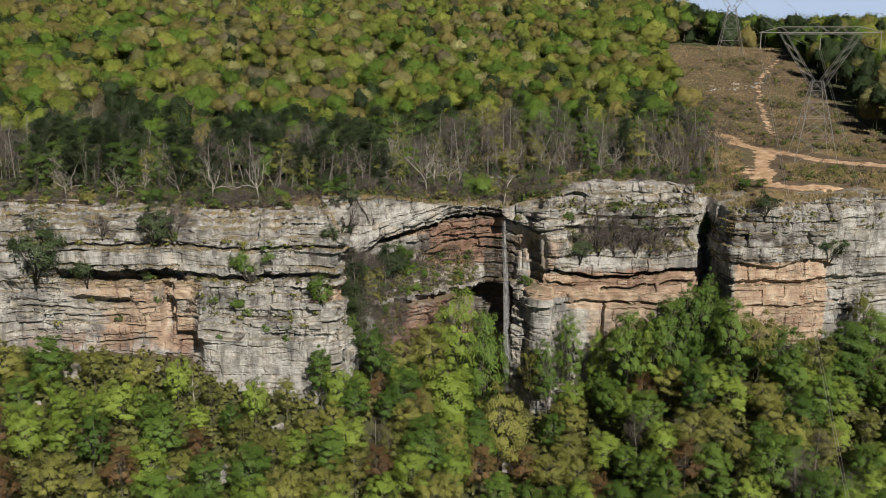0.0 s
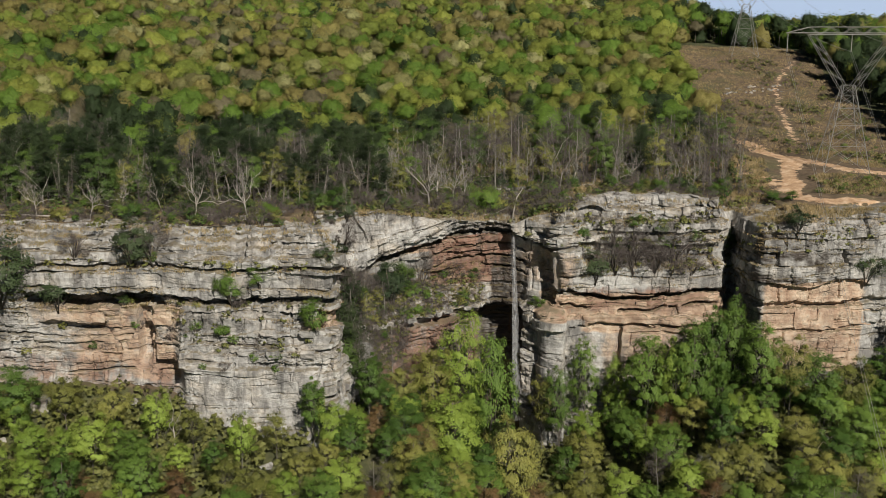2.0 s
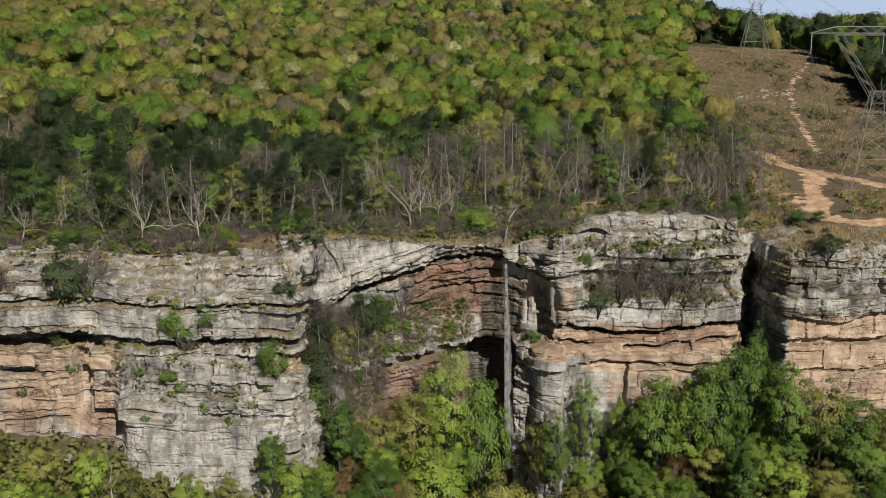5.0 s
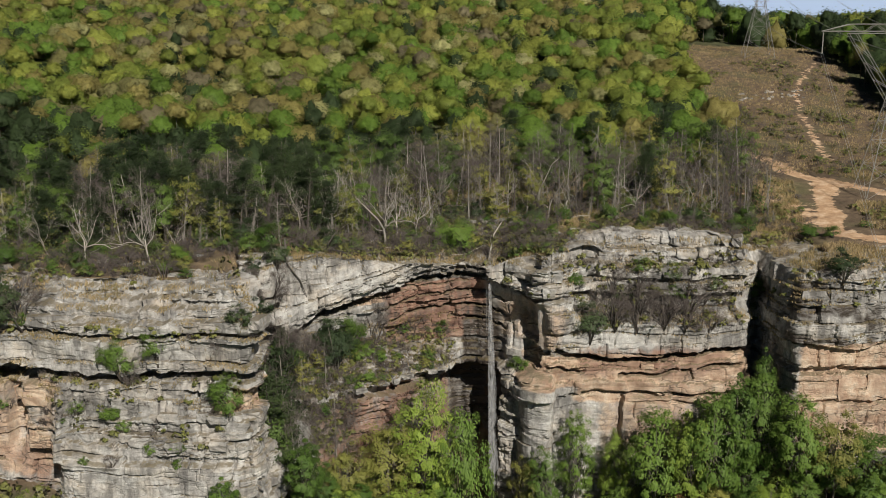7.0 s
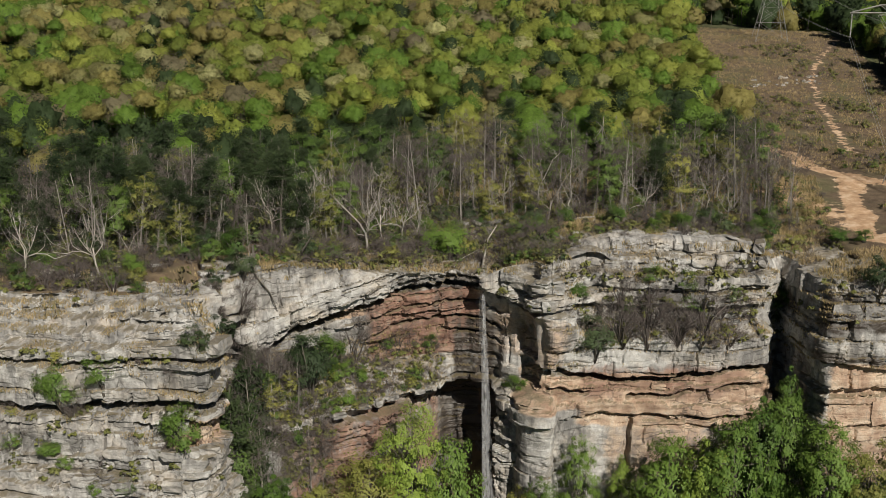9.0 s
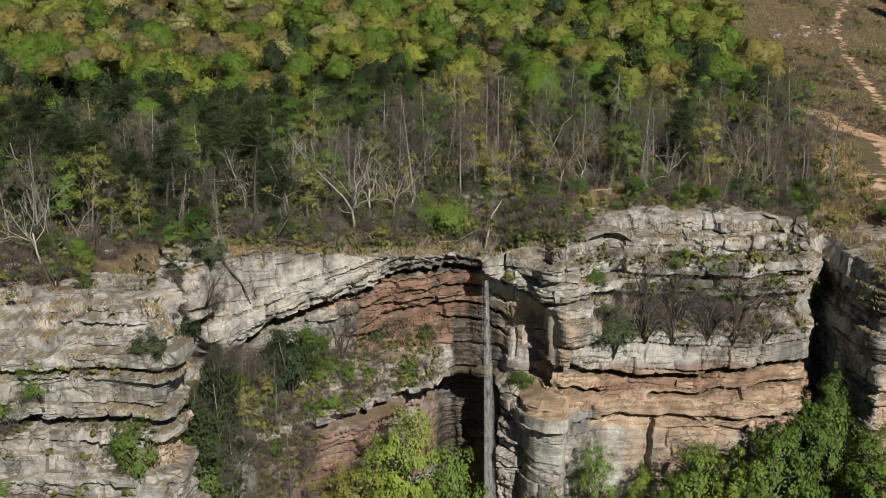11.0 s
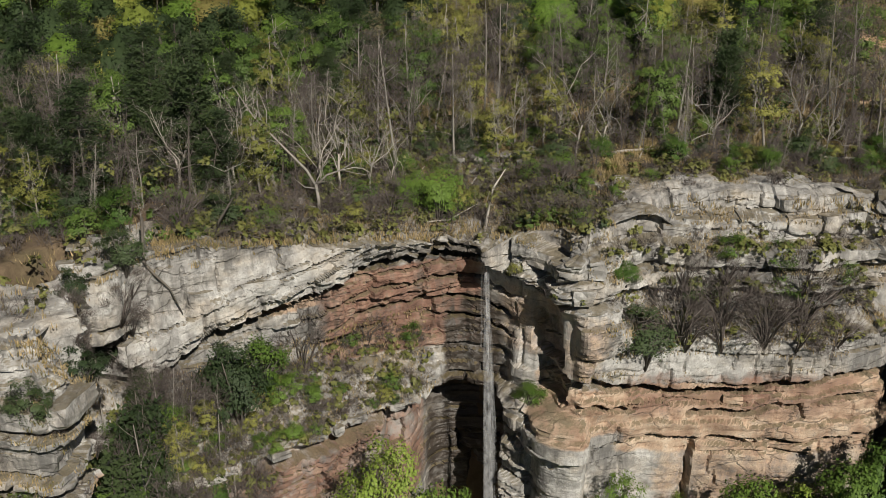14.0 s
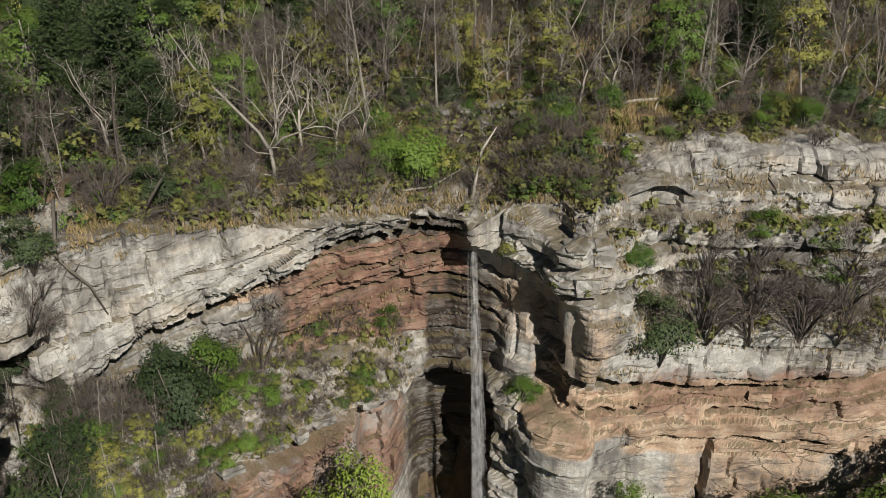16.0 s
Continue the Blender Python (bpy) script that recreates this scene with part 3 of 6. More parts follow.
dip = Zg - 0.3 * np.clip(Xg + 22, 0, 24) * (Yg > 214) * (Xg < 8) * ramp(Zg, arch(Xg) - 1, arch(Xg) + 0.5) * (1 - ramp(Zg, arch(Xg) + 2.5, arch(Xg) + 5))
b1, c1 = beds(Sg, dip, 101, 1.2, 5.5, 3.0, 12.0, 0.42, -0.2)
b2, c2 = beds(Sg, dip, 202, 0.35, 2.2, 1.2, 6.0, 0.18, 0.15)
b3, c3 = beds(Sg, dip, 303, 0.2, 0.8, 0.7, 3.5, 0.09, 0.2)
shale = ramp(fbm(Sg / 9.0, Zg / 3.5, seed=81), -0.15, 0.2)
rough = (1 - 0.85 * smooth_wall)
b4, c4 = beds(Sg, dip, 404, 2.2, 6.5, 1.6, 5.5, 0.34, 0.1)
blocky = ramp(fbm(Sg / 11.0, Zg / 9.0, seed=83), -0.25, 0.15)
off = off + rough * (b1 + b4 * blocky + b2 * (0.35 + 0.8 * shale) + b3 * (0.15 + 0.8 * shale)) - 1.3 * c1 * (1 - 0.6 * smooth_wall) - 0.9 * c4 * blocky * (1 - 0.5 * smooth_wall) - 0.5 * c2 * rough * (0.1 + shale) - 0.12 * c3 * shale * rough
off = off + 0.28 * fbm(Sg / 1.6, Zg / 1.3, seed=91, octaves=5) * (0.5 + 0.5 * rough)
off = np.clip(off, -8.0, 8)
flank = ramp(Xg, 19.2, 20.7) * (1 - ramp(Xg, 23.4, 24.6)) * np.where((Yg > 226.0) & (Yg < 232.2), 1, 0) * (1 - ramp(Zg, 34, 36)) * ramp(Zg, 22.8, 23.4)
off = off * (1 - flank) + np.minimum(off, 0.2) * flank
VX = Xg + OUT[:, :1] * off
VY = Yg + OUT[:, 1:] * off
VZ = Zg + 0.10 * fbm(Sg / 0.9, Zg / 0.9, seed=95)


# ---- ground levels ----
LINE = FINE[::6]
LINE_S = ARC[::6]


def nearest(x, y):
    """Distance behind (+) or before (-) the face's line, and the nearest place on it."""
    x, y = np.asarray(x, float).ravel(), np.asarray(y, float).ravel()
    best = np.full(x.shape, 1e18)
    which = np.zeros(x.shape, int)
    for i in range(0, len(LINE), 60):
        d = (x[:, None] - LINE[None, i:i + 60, 0]) ** 2 + (y[:, None] - LINE[None, i:i + 60, 1]) ** 2
        j = d.argmin(1)
        m = d[np.arange(len(x)), j]
        up = m < best
        best[up], which[up] = m[up], j[up] + i
    inside = np.zeros(x.shape, bool)
    P = np.concatenate([CORNERS, [(460, 9000), (-420, 9000)]])
    for (x0, y0), (x1, y1) in zip(P, np.roll(P, -1, 0)):
        cross = (y0 > y) != (y1 > y)
        with np.errstate(divide="ignore", invalid="ignore"):
            inside ^= cross & (x < (x1 - x0) * (y - y0) / (y1 - y0) + x0)
    inside |= (np.abs(x) >= 420) & (y > 300)
    return np.where(inside, 1, -1) * np.sqrt(best), which


def plateau(x, y, d, w):
    lx = LINE[w, 0]
    edge = rim_height(lx)
    far = np.interp(y, [200, 222, 240, 270, 375, 440, 520, 700, 1000, 1600], [43, 44.3, 45.8, 48, 59, 71.5, 82, 101, 125, 150])
    low = np.interp(y, [200, 222, 240, 270, 375, 440, 520, 700, 1000, 1600], [43, 44.3, 45.8, 48, 59, 71.5, 75, 74, 70, 60])
    side = ramp(x - 0.17 * (y - 440), 85, 150) * ramp(y, 430, 500)
    h = far * (1 - side) + low * side
    h = h + np.clip(-x - 60, 0, 400) * 0.02 + 0.4 * (1 - ramp(x, -22, -4)) * (1 - ramp(y, 228, 285))
    blend = np.exp(-np.clip(d, 0, None) / 11.0)
    brook = -1.6 * np.exp(-((x - 15.5 - 2.0 * np.sin(y / 9.0)) / 2.6) ** 2) * (1 - ramp(y, 245, 285))
    return h * (1 - blend) + (edge - 0.35) * blend + brook * (1 - 0.6 * blend) + 0.5 * fbm(x / 9.0, y / 9.0, seed=61) * (1 - blend) + 0.15 * fbm(x / 2.0, y / 2.0, seed=62)


def slope_below(x, y, d, w):
    lx = LINE[w, 0]
    run = np.clip(-d, 0, None)
    f = foot_height(lx)
    drop = np.where(run < 70, 0.68 * run, 47.6 + 0.32 * (run - 70))
    h = np.maximum(f - drop, -135 + 4 * fbm(x / 80.0, y / 80.0, seed=66))
    return h + 1.6 * fbm(x / 11.0, y / 11.0, seed=63) + 0.4 * fbm(x / 3.0, y / 3.0, seed=64)


def terrain(x, y):
    x, y = np.asarray(x, float).ravel(), np.asarray(y, float).ravel()
    d, w = nearest(x, y)
    k = ramp(d, 7.2, 8.2)
    return plateau(x, y, d, w) * k + slope_below(x, y, d, w) * (1 - k), d, w


def top_of(x, y):
    """Ground level on the plateau, also on the rock shelf at its edge."""
    x, y = np.asarray(x, float).ravel(), np.asarray(y, float).ravel()
    d, w = nearest(x, y)
    return plateau(x, y, d, w)


# rock shelf that runs back from the rim into the soil
BACKS = np.concatenate([np.arange(0.25, 4.0, 0.3), np.arange(4.0, 12.6, 0.7)])
reach = np.where((FINE[:, 0] > -25) & (FINE[:, 0] < -19) & (FINE[:, 1] > 199) & (FINE[:, 1] < 218.5), 0.45, 1.0)[:, None]
cx = VX[:, -1:] - OUT[:, :1] * BACKS[None] * reach
cy = VY[:, -1:] - OUT[:, 1:] * BACKS[None] * reach
cd, cw = nearest(cx, cy)
lev = plateau(cx.ravel(), cy.ravel(), cd, cw).reshape(cx.shape)
lump = fbm(cx / 3.5, cy / 3.5, seed=73) + 0.5 * np.floor(3 * fbm(cx / 2.0, cy / 2.0, seed=74)) / 3
bare = 0.75 * ramp(cx, 24, 32) * (1 - ramp(cx, 56, 60)) - 0.12
shelf = lev + 0.55 * lump + bare - 0.02 * BACKS[None] + 0.1
start = VZ[:, -1:]
mixk = ramp(BACKS, 0.0, 1.6)[None]
shelf = start * (1 - mixk) + shelf * mixk - 2.2 * ramp(BACKS, 9.0, 12.0)[None]
AX = np.concatenate([VX, cx], 1)
AY = np.concatenate([VY, cy], 1)
AZ = np.concatenate([VZ, shelf], 1)
NV = AX.shape[1]
i, j = np.meshgrid(np.arange(NS - 1), np.arange(NV - 1), indexing="ij")
quads = np.stack([i * NV + j, (i + 1) * NV + j, (i + 1) * NV + j + 1, i * NV + j + 1], -1).reshape(-1, 4)
cliff_me = mesh_np("cliff", np.stack([AX, AY, AZ], -1).reshape(-1, 3), [quads], ROCK)
Lm = (Yg < 206)
ochre = (box(Xg, Zg, -79, -49, 15, 31.2, 3, 1.0) * (0.55 + 0.5 * fbm(Sg / 6.0, Zg / 5.0, seed=111)) + 0.8 * box(Xg, Zg, -27, -19, 26.5, 30.5, 1.5, 0.8)) * Lm
ochre = ochre + 0.9 * box(Xg, Zg, 20.5, 62, 17.5, 26.2, 1.5, 0.8) * (Yg > 206) + 0.5 * box(Xg, Zg, 33, 60, 6, 18, 2, 1.5) + 0.45 * box(Xg, Zg, 15, 27, 27, 36, 2, 1) * (Yg > 226)
ochre = ochre + 1.0 * box(Xg, Zg, 66, 88, 10, 30, 1.5, 0.8) * (Yg < 232) + 0.9 * box(Xg, Zg, -8.5, -3.5, 34.8, 36.8, 1, 0.5)
rust = 0.95 * box(Xg, Zg, -3, 14, 26.5, 37.6, 3, 0.8) * (Yg > 222) + 0.5 * box(Xg, Zg, 28, 56, 22, 28, 3, 1.5) + 0.4 * box(Xg, Zg, -90, -50, 12, 22, 3, 3) * Lm + 0.55 * box(Xg, Zg, -20, 9, 6, 22, 2, 2) * (Yg > 214)
# wet stripe behind the fall; plain darker tone on outer block and cap
wet_dark = 0.75 * box(Xg, Zg, 9.0 + 0.25 * np.clip(Zg - 22, 0, 20), 16.5, -14, 33.5, 1.2, 2.5) * (Yg > 226) + 0.85 * box(Xg, Zg, 62, 79, 29.5, 40, 2, 1.5) * (0.6 + fbm(Sg / 3, Zg / 3, seed=115)) + 0.55 * box(Xg, Zg, 1, 17, 37.5, 40.5, 2, 0.5) * (Yg > 222)
wet_dark = wet_dark + 0.4 * box(Xg, Zg, -4, 14, 25, 37.8, 2, 0.8) * (Yg > 222) * ramp(fbm(Sg / 1.3, Zg / 11.0, seed=119), 0.02, 0.3)
tone = np.zeros((NS, NV, 4))
tone[..., 3] = 1
open_rock = ramp(cx, 24, 32) * (1 - ramp(cx, 57, 60)) * np.where(cy > 222, 1, 0) * (1 - ramp(BACKS[None] + 3.0 * fbm(cx / 3.0, cy / 3.0, seed=118), 5.0, 8.0))
open_left = np.where((cx < -19) & (cx > -95), 1, 0) * ramp(fbm(cx / 4.0, cy / 4.0, seed=117), -0.35, -0.05) * (1 - ramp(BACKS[None], 10.0, 12.0))
tone[:, NZ:, 3] = 1 - 0.9 * np.maximum(open_rock, open_left)
ochre = ochre * (1 - box(Xg, Zg, 14, 29, -20, 20.8, 1.5, 0.8) * (Yg > 222))
tone[:, :NZ, 0] = np.clip(ochre, 0, 1)
tone[:, :NZ, 1] = np.clip(rust, 0, 1)
tone[:, :NZ, 2] = np.clip(wet_dark, 0, 1)
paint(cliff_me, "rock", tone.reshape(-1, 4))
cliff = tagged(new("cliff", cliff_me), "pale layered sandstone cliff with ochre bands and dark hollows", "cliff", kind="structure")


def on_face(x, z):
    """Place and outward direction of the rock face near (x, z)."""
    d = (VX - x) ** 2 + (VZ - z) ** 2 + np.where((VY < 211) & (-22.5 < x < 10), 1e6, 0)
    near_ones = np.argwhere(d < d.min() + 0.5)
    k = min(near_ones, key=lambda q: VY[q[0], q[1]])
    return Vector((VX[k[0], k[1]], VY[k[0], k[1]], VZ[k[0], k[1]])), Vector((OUT[k[0], 0], OUT[k[0], 1], 0))


# ---- the ground, one sheet to the horizon ----
def spaced(a, b, step, reach, grow=1.12):
    mid = list(np.arange(a, b + step, step))
    lo, hi, d = [a], [mid[-1]], step
    while hi[-1] < b + reach:
        d *= grow
        hi.append(hi[-1] + d)
    d = step
    while lo[-1] > a - reach:
        d *= grow
        lo.append(lo[-1] - d)
    return np.array(lo[:0:-1] + mid + hi[1:])


gx = spaced(-100, 145, 1.15, 2500)
gy = spaced(170, 410, 1.15, 2500)
GX, GY = np.meshgrid(gx, gy, indexing="ij")
gz, gd, gw = terrain(GX, GY)
a, b = len(gx), len(gy)
i, j = np.meshgrid(np.arange(a - 1), np.arange(b - 1), indexing="ij")
quads = np.stack([i * b + j, (i + 1) * b + j, (i + 1) * b + j + 1, i * b + j + 1], -1).reshape(-1, 4)
ground_me = mesh_np("ground", np.stack([GX.ravel(), GY.ravel(), gz], -1), [quads], GROUND, True)
fx, fy = GX.ravel(), GY.ravel()


def lane(y):
    """Middle of the cleared strip under the power line."""
    return 101.5 + 0.129 * (y - 276)


def cleared(x, y):
    return (x > lane(y) - 30 + 3 * fbm(y / 12.0, seed=131)) & (x < lane(y) + 25 + 3 * fbm(y / 12.0, seed=132)) & (y < 472)


def near_path(x, y, pts, width):
    pts = np.array(pts, float)
    x, y = x + 2.2 * fbm(x / 7.0, y / 7.0, seed=135), y + 2.2 * fbm(x / 7.0, y / 7.0, seed=136)
    best = np.full(np.shape(x), 1e9)
    for p, q in zip(pts[:-1], pts[1:]):
        v = q - p
        t = np.clip(((x - p[0]) * v[0] + (y - p[1]) * v[1]) / (v @ v), 0, 1)
        best = np.minimum(best, np.hypot(x - p[0] - t * v[0], y - p[1] - t * v[1]))
    return 1 - ramp(best, width * 0.5, width * 1.6)


TRAIL = [(146, 440), (131.5, 413), (122, 394), (116.4, 375), (110, 356), (104.5, 334), (101, 316.5), (97, 299)]
DIRT = [(78, 306), (82.5, 298), (84.9, 282.3), (89.5, 276.8), (94.5, 273.2), (100.4, 264.4), (106, 262), (113, 258.5)]
DIRT_LOW = [(88, 276), (83.5, 262.4), (79.5, 247), (78, 239), (84, 236.5), (92, 236)]
soil = np.zeros((len(fx), 4))
soil[:, 3] = 1
soil[:, 0] = np.clip(0.55 * near_path(fx, fy, TRAIL, 0.9) + near_path(fx, fy, DIRT, 2.1) + near_path(fx, fy, DIRT_LOW, 1.9) + 0.55 * near_path(fx, fy, [(72, 275), (74, 258), (77, 250)], 4.5), 0, 1)
open_floor = ramp(fx, -4, 10) * (1 - ramp(fy, 276, 292))
soil[:, 2] = 0.9 * (((gd > 16) & ~cleared(fx, fy)) | (gd < -1)) * (1 - open_floor * (gd > 0))
soil[:, 1] = np.clip(cleared(fx, fy) * 1.0 + 0.8 * ((gd > 0) & (gd < 16)) + 0.8 * open_floor * (gd > 0), 0, 1)
paint(ground_me, "soil", soil)
ground = tagged(new("ground", ground_me), "leaf-littered slope and plateau with dry grass and sandy dirt", "ground", kind="structure")


# ---- trees ----
def crown_points(rng, n, radius, height, clumps, low=-0.75, dome=0.1):
    """Places and facings of leaf sprays, in clumps round a crown."""
    m = int(n * dome)
    v = rng.normal(0, 1, (m * 3, 3))
    v /= np.linalg.norm(v, axis=1)[:, None]
    v = v[v[:, 2] > low][:m]
    bumps = rng.normal(0, 1, (9, 3))
    bumps /= np.linalg.norm(bumps, axis=1)[:, None]
    swell = 0.55 + 0.45 * np.clip((v @ bumps.T).max(1), 0, 1) ** 4
    cs = [v * (swell * rng.uniform(0.82, 1.0, len(v)))[:, None] * np.array([radius, radius, height])]
    ns = [v + np.array([0, 0, 0.3])]
    each = max(3, (n - m) // clumps)
    heads = []
    for k in range(clumps):
        while True:
            v = rng.normal(0, 1, 3)
            v /= np.linalg.norm(v)
            if v[2] > low:
                break
        r = rng.uniform(0.35, 1.05) ** 0.7
        head = v * r * np.array([radius, radius, height])
        heads.append(head)
        size = rng.uniform(0.16, 0.42) * radius * (20 / max(20, clumps)) ** 0.3
        u = rng.normal(0, 1, (each, 3))
        u /= np.linalg.norm(u, axis=1)[:, None]
        u[:, 2] = np.where(u[:, 2] < -0.45, -u[:, 2], u[:, 2])
        cs.append(head + u * size * rng.uniform(0.35, 1.25, (each, 1)) * np.array([1, 1, 0.8]))
        ns.append(u * 0.6 + np.array([0, 0, 0.45]) + v * 0.9)
    return np.concatenate(cs), np.concatenate(ns), heads


def trunk_line(rng, height, lean=0.05, n=7):
    t = np.linspace(0, 1, n)
    w = np.cumsum(rng.normal(0, lean * height / n, (n, 2)), 0)
    w -= w[0]
    return np.stack([w[:, 0], w[:, 1], t * height], 1)


def leafy_tree(seed, name, leaf, height, radius, sprays, size, clumps, label, bark=None, bare=0.35):
    rng = np.random.default_rng(seed)
    root = tagged(new(name), label, "tree")
    wood = Build()
    line = trunk_line(rng, height * 0.86, 0.04)
    r0 = height * 0.013
    wood.tube(line, np.linspace(r0, r0 * 0.3, len(line)), 6)
    mid = height * (1 + bare) / 2
    c, n, heads = crown_points(rng, sprays, radius, height * (1 - bare) / 2 * 0.9, clumps)
    shift = np.array([*line[-2][:2], mid])
    for h in heads[: max(6, clumps // 2)]:
        k = rng.integers(2, len(line) - 1)
        p, q = line[k], h + shift
        m = (p + q) / 2 + np.array([0, 0, -0.08 * height * rng.random()])
        wood.tube([p, m, q], [r0 * 0.4, r0 * 0.26, r0 * 0.1], 4)
    part("trunk", wood.mesh("trunk", bark or BARK, True), root)
    leafs = Build()
    leafs.leaves(rng, c + shift, n, size)
    part("crown", leafs.mesh("crown", leaf), root)
    return root


def pine_tree(seed, name, height, radius, sprays, size, label):
    rng = np.random.default_rng(seed)
    root = tagged(new(name), label, "tree")
    wood, leafs = Build(), Build()
    line = trunk_line(rng, height, 0.02)
    wood.tube(line, np.linspace(height * 0.012, 0.03, len(line)), 6)
    whorls = 13
    for k in range(whorls):
        f = 0.2 + 0.78 * k / whorls
        z = f * height
        reach = radius * (1.12 - f) ** 0.7 * rng.uniform(0.7, 1.15)
        for q in range(4):
            th = rng.uniform(0, 2 * math.pi)
            tip = np.array([math.cos(th) * reach, math.sin(th) * reach, z + rng.uniform(-0.3, 0.5)])
            at = np.array([np.interp(z, line[:, 2], line[:, 0]), np.interp(z, line[:, 2], line[:, 1]), z])
            wood.tube([at, (at + tip) / 2, tip], [0.06, 0.045, 0.02], 3)
            m = max(6, sprays // (whorls * 4))
            c = at + (tip - at) * rng.uniform(0.35, 1.05, (m, 1)) + rng.normal(0, 0.14 * radius, (m, 3)) * np.array([1, 1, 0.5])
            leafs.leaves(rng, c, np.tile([0, 0, 1.0], (m, 1)), size)
    part("trunk", wood.mesh("trunk", BARK, True), root)
    part("crown", leafs.mesh("crown", LEAF_DARK), root)
    return root


def branch(rng, wood, twigs, p, d, length, r, depth, crook=0.16):
    n = 4
    pts = [np.array(p)]
    d = np.array(d, float)
    for k in range(n):
        d = d + rng.normal(0, crook, 3) + np.array([0, 0, 0.05])
        d /= np.linalg.norm(d)
        pts.append(pts[-1] + d * length / n)
    rad = np.linspace(r, r * 0.35, n + 1)
    if depth > 0:
        wood.tube(pts, rad, 4 if depth > 1 else 3)
    else:
        u = np.cross(d, rng.normal(0, 1, 3))
        u *= r * 1.3 / np.linalg.norm(u)
        twigs.add([pts[0] - u, pts[0] + u, pts[2] + u * 0.6, pts[2] - u * 0.6, pts[4]], [[3, 2, 4]], [[0, 1, 2, 3]])
    if depth > 0:
        for k in range(rng.integers(3, 5) + (1 if depth == 1 else 0)):
            i = rng.integers(1, n + 1)
            side = rng.normal(0, 1, 3)
            nd = d * 0.55 + side * 0.5 + np.array([0, 0, 0.18])
            branch(rng, wood, twigs, pts[i], nd / np.linalg.norm(nd), length * rng.uniform(0.42, 0.68), rad[i] * 0.62, depth - 1, crook)


def bare_tree(seed, name, height, mat, label, haze=0, lean=0.03, stems=1):
    """A leafless tree; haze: number of fine twigs in its crown."""
    rng = np.random.default_rng(seed)
    root = tagged(new(name), label, "tree")
    wood, twigs = Build(), Build()
    for s in range(stems):
        line = trunk_line(rng, height * rng.uniform(0.85, 1.0), lean + 0.05 * (stems > 1), 8)
        r0 = height * 0.0115
        wood.tube(line, np.linspace(r0, r0 * 0.2, len(line)), 6)
        for k in range(9):
            f = rng.uniform(0.4, 0.97)
            at = np.array([np.interp(f * line[-1, 2], line[:, 2], line[:, c]) for c in (0, 1, 2)])
            th = rng.uniform(0, 2 * math.pi)
            d = np.array([math.cos(th), math.sin(th), rng.uniform(0.5, 1.3)])
            branch(rng, wood, twigs, at, d / np.linalg.norm(d), height * rng.uniform(0.14, 0.27) * (1.25 - 0.6 * f), r0 * 0.42 * (1.2 - f), 2 if f < 0.8 else 1)
    if haze:
        c, n, _ = crown_points(rng, haze, height * 0.24, height * 0.32, 24, -0.7)
        c = c + np.array([0, 0, height * 0.66])
        d = rng.normal(0, 0.6, c.shape) + np.array([0, 0, 0.7])
        d /= np.linalg.norm(d, axis=1)[:, None]
        u = np.cross(d, rng.normal(0, 1, c.shape))
        u /= np.linalg.norm(u, axis=1)[:, None]
        ln = rng.uniform(0.35, 0.9, (len(c), 1))
        v = np.stack([c - u * 0.018, c + u * 0.018, c + d * ln * 1.2], 1)
        twigs.add(v.reshape(-1, 3), np.arange(len(c) * 3).reshape(-1, 3))
    part("trunk", wood.mesh("trunk", BARK_GREY if haze else mat, True), root)
    if twigs.n:
        tagged(part("twig_haze", twigs.mesh("twig_haze", TWIG if haze else mat), root), kind="stuff")
    return root


def gnarled_tree(seed, name, height, limbs, label):
    """A dead tree whose short trunk breaks into crooked, spreading limbs."""
    rng = np.random.default_rng(seed)
    root = tagged(new(name), label, "tree")
    wood, twigs = Build(), Build()
    line = trunk_line(rng, height * 0.36, 0.12, 5)
    r0 = height * 0.0125
    wood.tube(line, np.linspace(r0, r0 * 0.7, len(line)), 6)
    for k in range(limbs):
        th = 2 * math.pi * (k + rng.uniform(-0.3, 0.3)) / limbs
        d = np.array([math.cos(th), math.sin(th), rng.uniform(0.8, 3.6)])
        at = line[int(rng.integers(2, len(line)))]
        branch(rng, wood, twigs, at, d / np.linalg.norm(d), height * rng.uniform(0.28, 0.68), r0 * rng.uniform(0.4, 0.6), 3, 0.3)
    part("trunk", wood.mesh("trunk", BARK_PALE, True), root)
    tagged(part("twig_haze", twigs.mesh("twig_haze", BARK_PALE), root), kind="stuff")
    return root


def shrub(seed, name, leaf, radius, height, sprays, size, label):
    rng = np.random.default_rng(seed)
    root = tagged(new(name), label, "shrub")
    wood, leafs = Build(), Build()
    c, n, heads = crown_points(rng, sprays, radius, height * 0.5, 22, -0.6)
    c[:, 2] += height * 0.52
    for h in heads[:8]:
        q = h + np.array([0, 0, height * 0.52])
        wood.tube([(0, 0, -0.5), q * np.array([0.4, 0.4, 0.5]), q], [0.09, 0.06, 0.02], 4)
    leafs.leaves(rng, c, n, size)
    part("branchwork", wood.mesh("branchwork", BARK, True), root)
    part("foliage", leafs.mesh("foliage", leaf), root)
    return root


